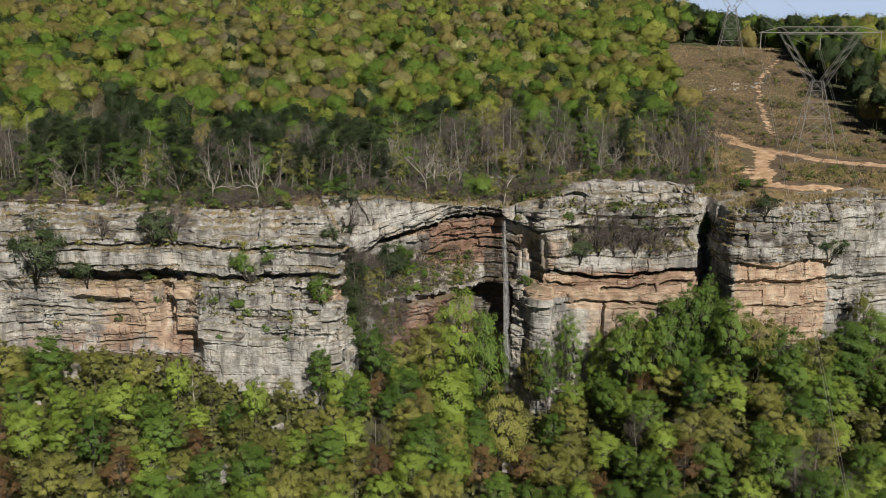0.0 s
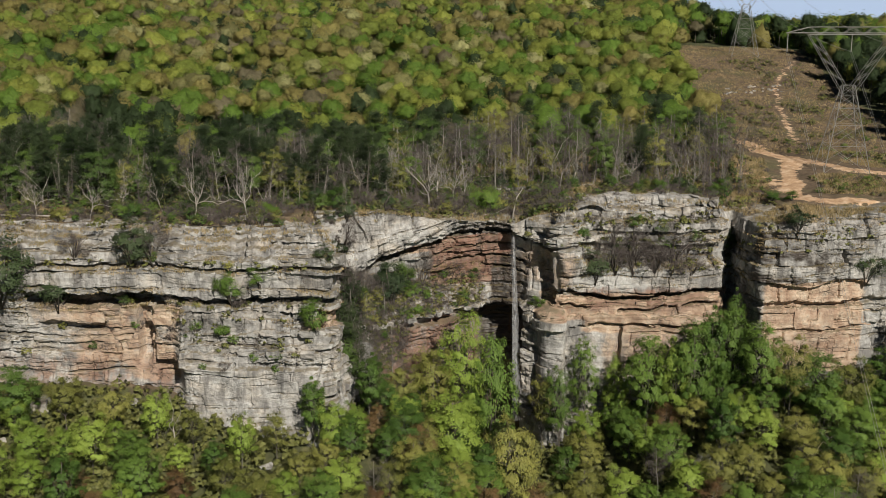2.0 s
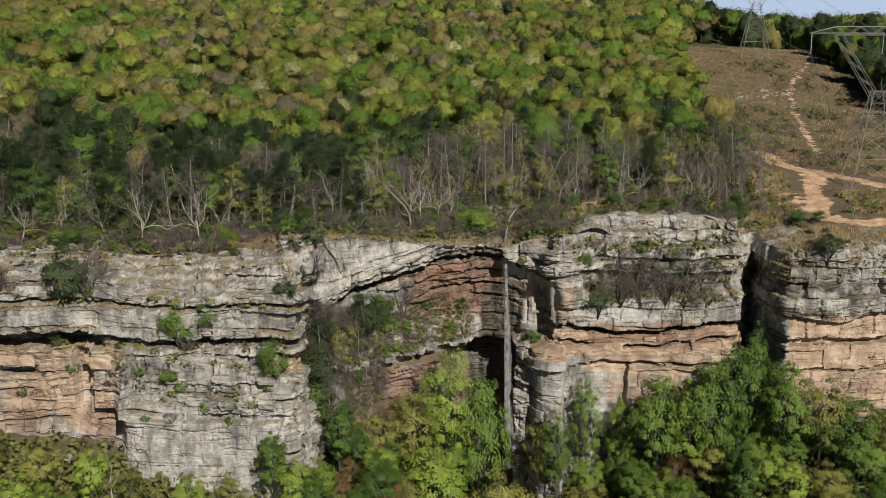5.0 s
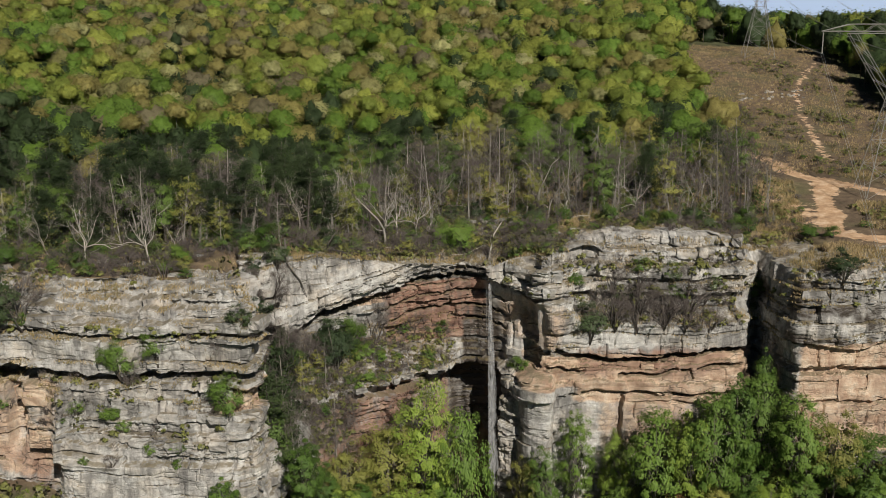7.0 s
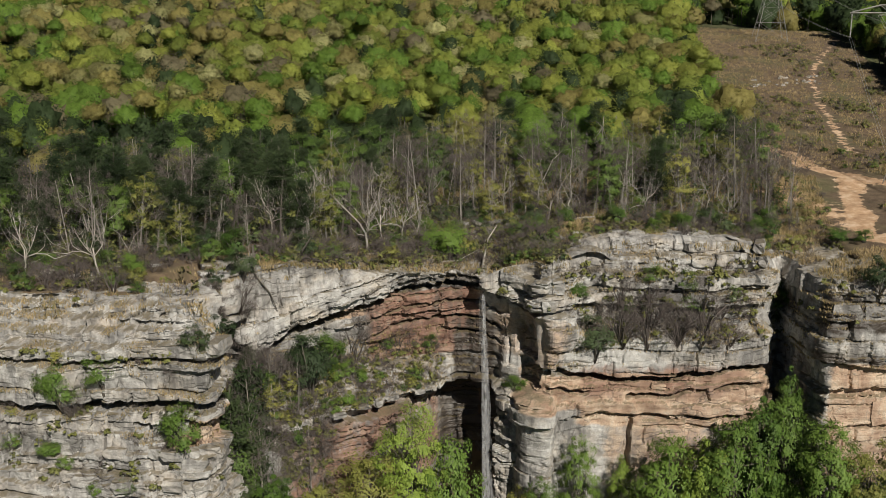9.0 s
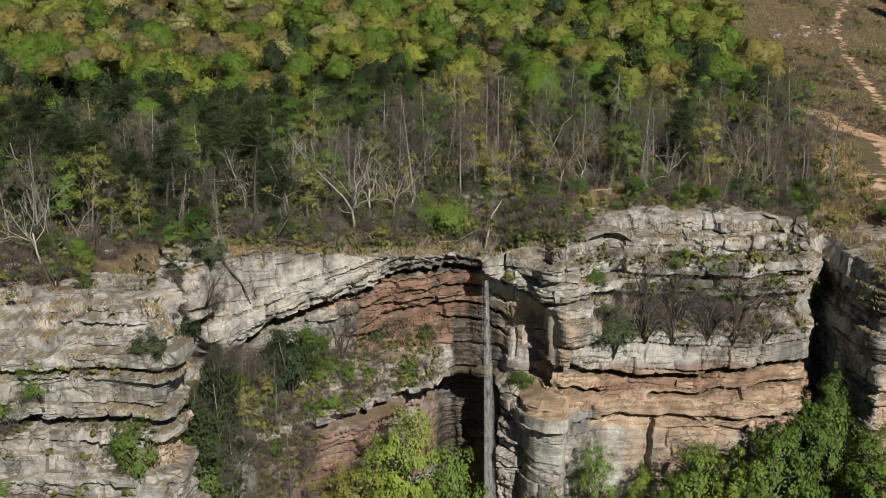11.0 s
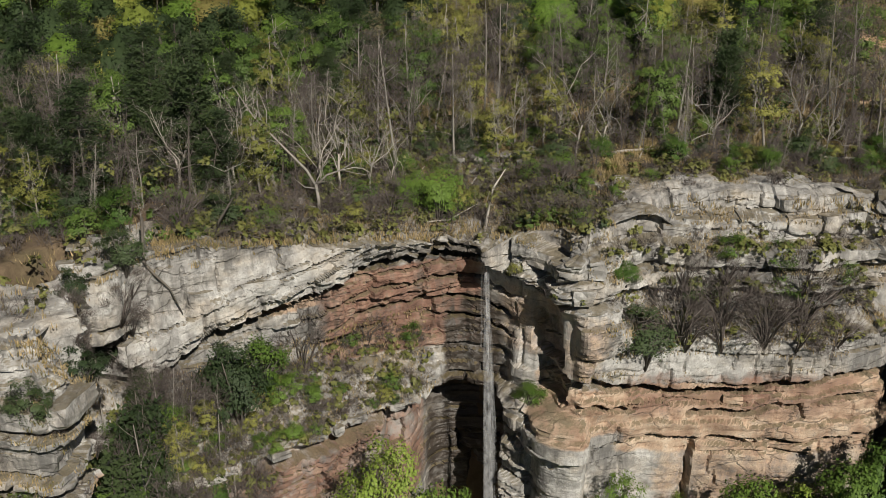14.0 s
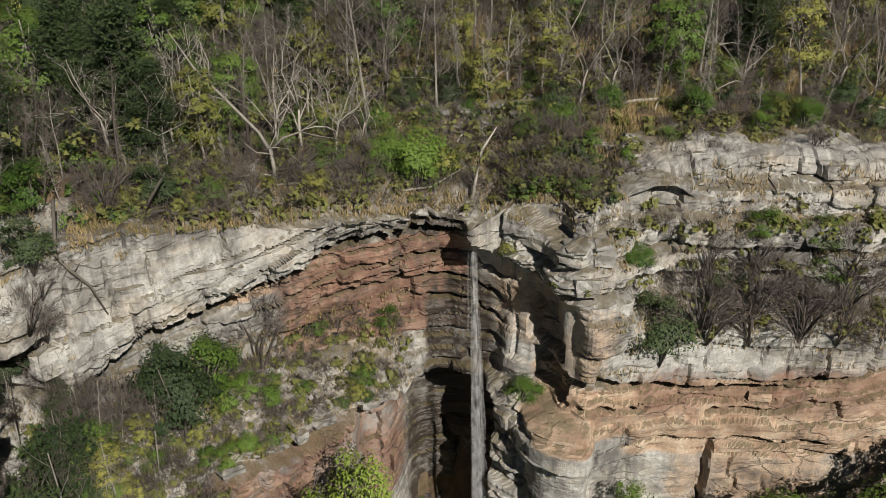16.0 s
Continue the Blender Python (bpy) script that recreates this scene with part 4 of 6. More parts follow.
def bare_shrub(seed, name, radius, height, twigs, label):
    rng = np.random.default_rng(seed)
    root = tagged(new(name), label, "shrub")
    wood, fine = Build(), Build()
    for k in range(11):
        th, r = rng.uniform(0, 6.3), radius * rng.uniform(0.3, 1)
        tip = np.array([math.cos(th) * r, math.sin(th) * r, height * rng.uniform(0.6, 1.0)])
        wood.tube([(0, 0, -0.4), tip * np.array([0.5, 0.5, 0.6]) + rng.normal(0, 0.1, 3), tip], [0.06, 0.04, 0.012], 4)
    c, n, _ = crown_points(rng, twigs, radius, height * 0.5, 10, -0.6)
    c[:, 2] += height * 0.5
    d = n + rng.normal(0, 0.5, c.shape)
    d /= np.linalg.norm(d, axis=1)[:, None]
    u = np.cross(d, rng.normal(0, 1, c.shape))
    u /= np.linalg.norm(u, axis=1)[:, None]
    v = np.stack([c - u * 0.016, c + u * 0.016, c + d * rng.uniform(0.3, 0.75, (len(c), 1))], 1)
    fine.add(v.reshape(-1, 3), np.arange(len(c) * 3).reshape(-1, 3))
    part("branchwork", wood.mesh("branchwork", TWIG, True), root)
    tagged(part("twig_haze", fine.mesh("twig_haze", TWIG), root), kind="stuff")
    return root


def place(proto, x, y, z, scale=1.0, turn=0.0, tilt=(0, 0), tall=1.0):
    m = Matrix.LocRotScale((x, y, z), Euler((tilt[0], tilt[1], turn)), (scale, scale, scale * tall))
    if not proto.get("used"):
        proto["used"] = 1
        proto.matrix_basis = m
        return proto
    return copy_thing(proto, m @ Matrix.Diagonal((*(1 / q for q in proto.scale), 1)))


def scatter(rng, n, x0, x1, y0, y1, gap, ok, tries=40000):
    """Places that keep their distance and satisfy ok(x, y)."""
    got = np.zeros((0, 2))
    cand = np.stack([rng.uniform(x0, x1, tries), rng.uniform(y0, y1, tries)], 1)
    cand = cand[ok(cand[:, 0], cand[:, 1])]
    for c in cand:
        if len(got) >= n:
            break
        if len(got) == 0 or ((got - c) ** 2).sum(1).min() > gap * gap:
            got = np.vstack([got, c])
    return got


rng = np.random.default_rng(7)

# trees of the slope under the cliff
below = [
    leafy_tree(1, "broadleaf_tree", LEAF_GREEN, 16, 5.0, 11408, 0.160, 78, "tall broadleaf tree in full green leaf below the cliff", None, 0.16),
    leafy_tree(2, "broadleaf_tree", LEAF_FRESH, 15, 4.6, 10416, 0.154, 70, "broadleaf tree with bright spring leaves below the cliff", None, 0.16),
    leafy_tree(3, "broadleaf_tree", LEAF_OLIVE, 15, 4.6, 8928, 0.142, 65, "broadleaf tree with olive brown spring leaves below the cliff", None, 0.18),
    leafy_tree(4, "broadleaf_tree", LEAF_GREEN, 16, 3.7, 8928, 0.154, 62, "slender tall green tree on the slope below the cliff", None, 0.2),
    leafy_tree(5, "broadleaf_tree", LEAF_OLIVE, 14, 4.0, 6448, 0.136, 52, "small olive-leaved tree on the rubble slope", None, 0.2),
    leafy_tree(6, "broadleaf_tree", LEAF_FRESH, 13, 4.2, 9424, 0.148, 59, "round fresh-green tree on the slope below the cliff", None, 0.12),
    leafy_tree(7, "broadleaf_tree", LEAF_BRONZE, 14, 4.2, 6448, 0.142, 57, "tree with brownish young leaves below the cliff", None, 0.2),
    leafy_tree(8, "broadleaf_tree", LEAF_FRESH, 13, 4.2, 17000, 0.098, 120, "rounded fresh-green tree standing in the hollow by the fall", None, 0.12),
    leafy_tree(9, "broadleaf_tree", LEAF_GREEN, 16, 3.7, 13000, 0.105, 90, "slender green tree growing close under the ochre wall", None, 0.2),
]


def plant_top(k, x, y, top, wide=1.0):
    """A tree whose crown ends at the height top."""
    z = float(terrain([x], [y])[0][0])
    h = max(7.0, top - z)
    s = h / (16, 15, 15, 16, 14, 13, 14, 13, 16)[k]
    w = wide * min(1.25, max(0.7, s))
    m = Matrix.LocRotScale((x, y, top - h), Euler((rng.normal(0, 0.03), rng.normal(0, 0.03), rng.uniform(0, 6.28))), (w, w, s))
    if not below[k].get("used"):
        below[k]["used"] = 1
        below[k].matrix_basis = m
        return below[k]
    return copy_thing(below[k], m @ Matrix.Diagonal((*(1 / q for q in below[k].scale), 1)))


for row in ((7, 3.3, 218.5, 25.5, 1.1), (0, 9.0, 216.5, 20.5, 0.8), (4, -3, 218, 18, 1.0), (2, -9, 215, 16, 0.9), (3, -15.2, 203, 21, 0.8), (0, -13, 208, 15, 0.9),
            (1, -17, 194, 14.5, 0.9), (0, -8, 198, 13, 1.0), (1, 1, 206, 12, 1.1), (2, 12, 207, 8, 1.0), (8, 24, 219, 13.5, 0.7), (8, 29.8, 223, 18.5, 0.7), (7, 36, 223.5, 14, 0.6),
            (0, 42, 218, 20, 0.8), (1, 46.5, 217, 21.5, 0.8), (0, 51, 216, 24, 0.8), (3, 55, 218.5, 26.5, 0.8), (0, 59, 219, 26, 0.7), (3, 61.8, 226, 28, 0.5), (0, 64.5, 214, 24, 0.8), (2, 70, 214, 22, 0.8), (0, 75, 213, 18, 1.0),
            (2, 82, 214, 17, 1.0), (0, 90, 216, 18, 1.0), (0, 97, 217, 20, 1.0), (2, -88, 193, 21, 1.0), (0, -79, 192, 22, 1.0), (2, -70, 193, 20, 1.0), (2, -61, 192, 19, 0.9), (1, -53, 191, 18, 0.8),
            (4, -46, 190, 15, 0.8), (1, -37, 188, 14.5, 0.8), (4, -31, 190, 14, 0.8), (3, -24.5, 193, 20, 0.7), (1, -21, 191, 16, 0.8), (4, 20.5, 222.5, 10, 0.6), (4, 96, 222, 24, 0.6)):
    plant_top(*row)


def on_slope(x, y):
    d, w = nearest(x, y)
    return (d < -4.5) & (d > -62)


lower_bare = []
spots = scatter(rng, 262, -98, 104, 162, 222, 4.8, on_slope)
sz, sd, sw = terrain(spots[:, 0], spots[:, 1])
for (x, y), z, d in zip(spots, sz, sd):
    k = rng.choice(7, p=[0.25, 0.18, 0.20, 0.13, 0.09, 0.08, 0.07])
    s = rng.uniform(0.72, 1.0) * (0.8 if d > -9 else 1.0)
    cap = np.interp(x, [-90, -60, -40, -25, -12, 8, 12, 15, 20, 26, 40, 60, 90], [19, 17, 11.5, 12, 14, 14, 4, -2, -2, 6, 14, 15, 14]) + 0.46 * (205 - y) * (x > 8) * (x < 28) + rng.uniform(-4, 1)
    s = min(s, (cap - z) / 16.5)
    if s < 0.45:
        continue
    place(below[k], x, y, z - 0.4, s, rng.uniform(0, 6.28), rng.normal(0, 0.04, 2), rng.uniform(0.9, 1.08))


for k in range(16):
    x, y = rng.uniform(-85, 95), rng.uniform(182, 206)
    z_, d_, w_ = terrain([x], [y])
    if d_[0] < -5 and not 8 < x < 24:
        lower_bare.append((x, y, float(z_[0])))


def undergrowth():
    """Low leafy brush that hides the soil between the trees."""
    rg = np.random.default_rng(77)
    x, y = rg.uniform(-100, 104, 6600), rg.uniform(160, 226, 6600)
    d, w = nearest(x, y)
    ok = (d < -1.0) & (d > -62) & ((fbm(x / 9.0, y / 9.0, seed=78) > -0.25) | (x < -15))
    x, y = x[ok], y[ok]
    z, d, w = terrain(x, y)
    out = Build()
    for q in range(len(x)):
        r = rg.uniform(0.7, 1.9)
        c, n, _ = crown_points(rg, 54, r, r * 0.8, 6, -0.2)
        out.leaves(rg, c + np.array([x[q], y[q], z[q] + r * 0.7]), n, 0.36)
    tagged(new("undergrowth", out.mesh("undergrowth", LEAF_UNDER)), "low green and brown brush covering the slope", "undergrowth", kind="stuff")


undergrowth()

# trees along the edge of the plateau
edge = [
    gnarled_tree(11, "bare_tree", 11, 4, "pale dead tree with crooked spreading limbs near the cliff edge"),
    gnarled_tree(12, "bare_tree", 10, 6, "pale dead tree with many bare limbs near the cliff edge"),
    bare_tree(13, "bare_tree", 14, TWIG, "grey-brown leafless tree with fine twigs at the forest edge", 1250),
    bare_tree(14, "bare_tree", 12, TWIG, "grey-brown leafless tree with fine twigs at the forest edge", 1150, 0.05),
    leafy_tree(15, "slender_tree", LEAF_OLIVE, 13, 2.8, 3600, 0.11, 40, "slender tree with thin yellow-green leaves at the forest edge", BARK_GREY, 0.12),
    leafy_tree(16, "slender_tree", LEAF_EDGE, 13, 3.4, 6800, 0.125, 48, "green broadleaf tree at the forest edge", BARK, 0.08),
    pine_tree(17, "pine_tree", 14, 3.6, 6500, 0.15, "dark pine with bare lower trunk at the forest edge"),
    leafy_tree(18, "slender_tree", LEAF_EDGE, 13, 3.0, 3000, 0.12, 34, "slender tree with olive buds at the forest edge", BARK_GREY, 0.12),
]


def treeline(x):
    return np.interp(x, [-110, -60, -30, -10, 10, 30, 60, 70], [220, 219, 225, 236, 249, 249, 247, 252])


def forest_edge(x, y):
    d, w = nearest(x, y)
    return (d > 8) & (y > treeline(x)) & (y < treeline(x) + 38) & (x < lane(y) - 29)


spots = scatter(rng, 298, -108, 78, 222, 300, 3.0, forest_edge)
sz = top_of(spots[:, 0], spots[:, 1])
for (x, y), z in zip(spots, sz):
    deep = (y - treeline(x)) / 38
    left = x < -15
    p = ([0.08, 0.09, 0.27, 0.26, 0.07, 0.11, 0.07, 0.05] if not left else [0.04, 0.05, 0.18, 0.13, 0.06, 0.16, 0.35, 0.03]) if deep < 0.45 else [0.02, 0.01, 0.12, 0.10, 0.10 if left else 0.17, 0.26, 0.36 if left else 0.14, 0.03 if left else 0.18]
    k = rng.choice(8, p=p)
    place(edge[k], x, y, z - 0.2, rng.uniform(0.62, 1.2), rng.uniform(0, 6.28), rng.normal(0, 0.07, 2))


def thicket():
    """Crowded thin stems and bare saplings along the forest's edge."""
    rg = np.random.default_rng(81)
    x, y = rg.uniform(-108, 80, 9000), rg.uniform(222, 300, 9000)
    d, w = nearest(x, y)
    ok = (d > 7) & (y > treeline(x) - 6) & (y < treeline(x) + 42) & (x < lane(y) - 29)
    x, y = x[ok][:1000], y[ok][:1000]
    z = top_of(x, y)
    dark, pale = Build(), Build()
    for q in range(len(x)):
        h = (2.5 + 9.0 * rg.random() ** 1.4) * (0.55 if y[q] < treeline(x[q]) else 1.0)
        b = pale if rg.random() < 0.36 else dark
        lean = rg.normal(0, 0.14, 2) * h
        top = np.array([x[q] + lean[0], y[q] + lean[1], z[q] + h])
        foot_ = np.array([x[q], y[q], z[q] - 0.3])
        b.tube([foot_, (foot_ + top) / 2 + rg.normal(0, 0.15, 3), top], [0.03 + h * 0.005, 0.025 + h * 0.004, 0.015], 4)
        m = int(60 + h * 12)
        f = rg.uniform(0.2, 1.0, (m, 1))
        c = foot_ + (top - foot_) * f
        dd = rg.normal(0, 0.8, (m, 3)) + np.array([0, 0, 0.7])
        dd /= np.linalg.norm(dd, axis=1)[:, None]
        u = np.cross(dd, rg.normal(0, 1, (m, 3)))
        u /= np.linalg.norm(u, axis=1)[:, None]
        ln = rg.uniform(0.5, 1.9, (m, 1)) * (1.3 - 0.8 * f)
        v = np.stack([c - u * 0.02, c + u * 0.02, c + dd * ln], 1)
        b.add(v.reshape(-1, 3), np.arange(m * 3).reshape(-1, 3))
    tagged(new("thicket", dark.mesh("thicket", TWIG)), "crowded grey-brown leafless saplings at the forest edge", "thicket", kind="stuff")
    tagged(new("dead_saplings", pale.mesh("dead_saplings", BARK_GREY)), "crowded pale dead saplings at the forest edge", "thicket", kind="stuff")


thicket()


def understory():
    """Bushes and young trees that fill the gaps between the trunks."""
    rg = np.random.default_rng(83)
    x, y = rg.uniform(-108, 80, 12000), rg.uniform(220, 300, 12000)
    d, w = nearest(x, y)
    thin = fbm(x / 7.0, y / 7.0, seed=84)
    ok = (d > 6) & (y > treeline(x) - 3) & (y < treeline(x) + 42) & (x < lane(y) - 29) & (thin > -0.3)
    ok &= (x < 4) | (y > treeline(x) + 30) | (rg.random(len(x)) < 0.3)
    x, y = x[ok][:1300], y[ok][:1300]
    x2, y2 = rg.uniform(-60, 26, 3000), rg.uniform(206, 252, 3000)
    d2, w2 = nearest(x2, y2)
    ok = (d2 > np.where(x2 < -19, 16.0, 1.5)) & (y2 < treeline(x2)) & (fbm(x2 / 5.0, y2 / 5.0, seed=85) > 0.0)
    x, y = np.concatenate([x, x2[ok][:330]]), np.concatenate([y, y2[ok][:330]])
    z = top_of(x, y)
    kinds = (("green", LEAF_EDGE, "green leafy young growth between the trunks"), ("dark", LEAF_DARK, "dark evergreen young growth between the trunks"), ("olive", LEAF_UNDER, "olive leafy young growth between the trunks"))
    made = [Build() for k in kinds]
    for q in range(len(x)):
        back = (y[q] - treeline(x[q])) / 40
        k = rg.choice(3, p=[0.36, 0.38, 0.26] if x[q] < -12 or back > 0.5 else [0.34, 0.14, 0.52])
        r = rg.uniform(0.7, 1.9) * (0.7 + 0.5 * max(0.0, back))
        up = rg.uniform(0.9, 2.4) if back > 0 else rg.uniform(0.6, 1.2)
        c, n, _ = crown_points(rg, 230, r, r * up, 12, -0.6)
        made[k].leaves(rg, c + np.array([x[q], y[q], z[q] + r * up * 0.8]), n, 0.13)
    for b, (nm, mat, label) in zip(made, kinds):
        tagged(new("understory", b.mesh("understory", mat)), label, "undergrowth", kind="stuff")


understory()
for x, y, z in lower_bare:
    place(edge[int(rng.integers(0, 4))], x, y, z - 0.3, rng.uniform(0.8, 1.15), rng.uniform(0, 6.28), rng.normal(0, 0.05, 2))
dead = scatter(rng, 15, -34, 12, 232, 254, 2.6, lambda x, y: (y > treeline(x) - 6) & (y < treeline(x) + 12))
for (x, y), z in zip(dead, top_of(dead[:, 0], dead[:, 1])):
    place(edge[int(rng.integers(0, 2))], x, y, z - 0.2, rng.uniform(0.6, 1.35), rng.uniform(0, 6.28), rng.normal(0, 0.1, 2), rng.uniform(0.9, 1.3))
dead = scatter(rng, 9, -88, -26, 208, 224, 6, lambda x, y: nearest(x, y)[0] > 11)
for (x, y), z in zip(dead, top_of(dead[:, 0], dead[:, 1])):
    place(edge[int(rng.integers(0, 2))], x, y, z - 0.2, rng.uniform(0.55, 1.25), rng.uniform(0, 6.28), rng.normal(0, 0.16, 2), rng.uniform(0.8, 1.2))


pines = scatter(rng, 30, -95, -18, 226, 266, 4.4, lambda x, y: y > treeline(x) + 3)
for (x, y), z in zip(pines, top_of(pines[:, 0], pines[:, 1])):
    place(edge[6], x, y, z - 0.2, rng.uniform(0.7, 1.15), rng.uniform(0, 6.28), rng.normal(0, 0.04, 2))


# ---- far woods: one canopy of many crowns ----
def far_woods():
    rg = np.random.default_rng(21)
    xs, ys = [], []
    for y0, y1, g in ((236, 420, 6.5), (420, 560, 8.2), (560, 860, 10.5)):
        a, b = np.meshgrid(np.arange(-0.6 * y1, 0.62 * y1, g), np.arange(y0, y1, g))
        a, b = a + rg.uniform(-0.36, 0.36, a.shape) * g, b + rg.uniform(-0.36, 0.36, b.shape) * g
        in_view = (a > -0.455 * b - 12) & (a < 0.465 * b + 14)
        xs.append(a[in_view])
        ys.append(b[in_view])
    x, y = np.concatenate(xs), np.concatenate(ys)
    d, w = nearest(x, y)
    ok = (d > 10) & ((y > treeline(x) + 32) | (x > lane(y) + 30)) & ~cleared(x, y)
    x, y = x[ok], y[ok]
    z = top_of(x, y)
    tones = np.array([(0.15, 0.185, 0.04), (0.20, 0.225, 0.05), (0.185, 0.165, 0.06), (0.10, 0.165, 0.03), (0.19, 0.185, 0.08), (0.035, 0.055, 0.024), (0.27, 0.27, 0.13), (0.14, 0.125, 0.08)])
    drift = fbm(x / 70.0, y / 90.0, seed=22) + 0.5 * fbm(x / 24.0, y / 30.0, seed=23)
    rings, round_ = 8, 15
    el, az = np.meshgrid(np.linspace(math.pi / 2, -0.55, rings), np.arange(round_) * 2 * math.pi / round_, indexing="ij")
    dome = np.stack([np.cos(el) * np.cos(az), np.cos(el) * np.sin(az), np.sin(el)], -1).reshape(-1, 3)
    i, j = np.meshgrid(np.arange(rings - 1), np.arange(round_), indexing="ij")
    n_ = (j + 1) % round_
    dome_q = np.stack([i * round_ + j, (i + 1) * round_ + j, (i + 1) * round_ + n_, i * round_ + n_], -1).reshape(-1, 4)
    out, wood, cols = Build(), Build(), []
    for q in range(len(x)):
        n, size = (900, 0.21) if y[q] < 330 else ((620, 0.28) if y[q] < 430 else (360, 0.40))
        side = x[q] > lane(y[q]) - 10
        R = (3.2 + 5.0 * rg.random() ** 1.5) * (1.0 if y[q] < 420 else 1.25)
        H = rg.uniform(9.5, 14.5) + 2.5 * side
        pine = rg.random() < (0.55 if x[q] < 8 and y[q] < 300 else 0.09)
        if pine:
            R *= 0.72
        tall = R * (1.3 if side else (1.6 if pine else 0.95))
        hubs = rg.normal(0, 1, (90, 3))
        hubs /= np.linalg.norm(hubs, axis=1)[:, None]
        hubs = hubs[hubs[:, 2] > (-0.5 if side else -0.15)][:38]
        swell = rg.uniform(0.3, 1.0, len(hubs))

        def lobe(v):
            near_ = np.exp((v @ hubs.T - 1) / 0.035) * swell
            return 0.58 + 0.52 * near_.max(1), hubs[near_.argmax(1)]
        shape, head = lobe(dome)
        grain = rg.uniform(0.9, 1.04, (len(dome), 1))
        stretch = np.array([R, R, tall])
        base = np.array([x[q], y[q], z[q] + H - tall])
        core = dome * shape[:, None] * stretch * 0.85 * grain + base
        out.add(core, None, dome_q)
        way = dome * 1.5 - 0.75 * head + np.array([0, 0, 0.25])
        out.d.append(way / np.linalg.norm(way, axis=1)[:, None])
        u = rg.normal(0, 1, (n * 2, 3))
        u /= np.linalg.norm(u, axis=1)[:, None]
        u = u[u[:, 2] > -0.45][:n]
        shape, head = lobe(u)
        c = u * shape[:, None] * stretch * rg.uniform(0.82, 1.14, (len(u), 1)) + base
        out.leaves(rg, c, u * 1.5 - 0.75 * head + np.array([0, 0, 0.25]), size, 0.4)
        # trees right of the strip mostly take the dark tone: shade put into colour
        if pine or (side and x[q] < lane(y[q]) + 48 and rg.random() < 0.7):
            k = 5
        elif x[q] < 8 and y[q] < 310:
            k = rg.choice(8, p=[0.22, 0.06, 0.18, 0.34, 0.02, 0.08, 0.01, 0.09])
        elif drift[q] > 0.05:
            k = rg.choice(8, p=[0.26, 0.20, 0.10, 0.32, 0.04, 0.02, 0.03, 0.03])
        else:
            k = rg.choice(8, p=[0.28, 0.13, 0.30, 0.07, 0.09, 0.02, 0.04, 0.07])
        shade = tones[k] * rg.uniform(1.0, 1.42) * np.array([1.04, 1.02, 0.92])
        cols.append(np.tile([*shade, 1.0], (len(dome) + len(c) * 3, 1)))
        if y[q] < 320 or x[q] > 90:
            wood.tube([(x[q], y[q], z[q] - 0.5), (x[q] + rg.normal(0, 0.4), y[q], z[q] + H - R)], [0.15, 0.09], 4)
    me = out.mesh("far_woods", WOODS, True)
    paint(me, "tone", np.concatenate(cols))
    tagged(new("far_woods", me), "spring canopy of green, yellow and bronze treetops on the hill", "woods", kind="stuff")
    tagged(new("far_trunks", wood.mesh("far_trunks", BARK, True)), "thin grey trunks standing under the hill's canopy", "woods", kind="stuff")


far_woods()

# ---- shrubs and brush ----
bushes = [
    shrub(31, "shrub", LEAF_DARK, 1.9, 3.6, 4600, 0.07, "dark green evergreen shrub rooted in the rock face"),
    shrub(32, "shrub", LEAF_GREEN, 1.6, 2.6, 4000, 0.06, "green leafy shrub on a rock ledge"),
    shrub(33, "shrub", LEAF_OLIVE, 1.3, 2.0, 2200, 0.06, "yellow-green shrub in the grass at the cliff edge"),
    bare_shrub(34, "bare_shrub", 1.6, 2.4, 700, "leafless grey-brown shrub with tangled twigs"),
    bare_shrub(35, "bare_shrub", 1.2, 1.9, 500, "leafless grey-brown shrub with tangled twigs"),
    shrub(36, "shrub", LEAF_EDGE, 1.4, 2.0, 2200, 0.06, "olive shrub with thin spring leaves"),
]


def hang(k, x, z, scale, tall=1.0):
    scale *= 1.45
    p, o = on_face(x, z)
    q = p - o * 0.3
    return place(bushes[k], q.x, q.y, q.z, scale, rng.uniform(0, 6.28), (0.12, 0), tall)


hang(0, -10.8, 25.6, 1.35, 1.25)
hang(1, -9.4, 27.5, 1.3, 1.25)
hang(0, -11.8, 27.5, 1.0, 1.2)
hang(3, -5.4, 28.2, 1.25, 1.5)
hang(1, -20.4, 29.0, 0.9, 1.2)
hang(3, -21.0, 33.5, 1.0, 1.2)
hang(1, -17.5, 26.5, 1.0, 1.0)
hang(3, -16.0, 28.0, 1.2, 1.2)
hang(3, -19.0, 25.0, 1.4, 1.2)
hang(0, 32.2, 28.6, 1.35, 0.9)
hang(0, -59.5, 38.0, 1.5, 1.1)
hang(3, -55.5, 38.5, 1.5, 1.2)
hang(1, -34.2, 34.5, 1.1, 1.1)
hang(1, -40.5, 31.5, 1.2, 1.1)
hang(0, -84.0, 31.0, 2.2, 1.0)
hang(0, -74.0, 29.0, 1.4, 0.9)
hang(1, -24.5, 27.0, 1.3, 1.2)
hang(0, -23.5, 39.0, 0.7, 1.0)
hang(3, -70.0, 39.0, 1.2, 1.0)
hang(0, 87.5, 29.0, 1.3, 1.0)
hang(1, 62.0, 33.0, 1.2, 1.2)
hang(1, 62.5, 28.5, 1.2, 1.0)
hang(2, 17.0, 37.0, 0.6)
hang(1, 18.5, 22.5, 0.9, 0.8)
hang(0, 72.0, 40.5, 1.1, 0.9)
hang(1, 41.0, 39.5, 0.9, 0.9)
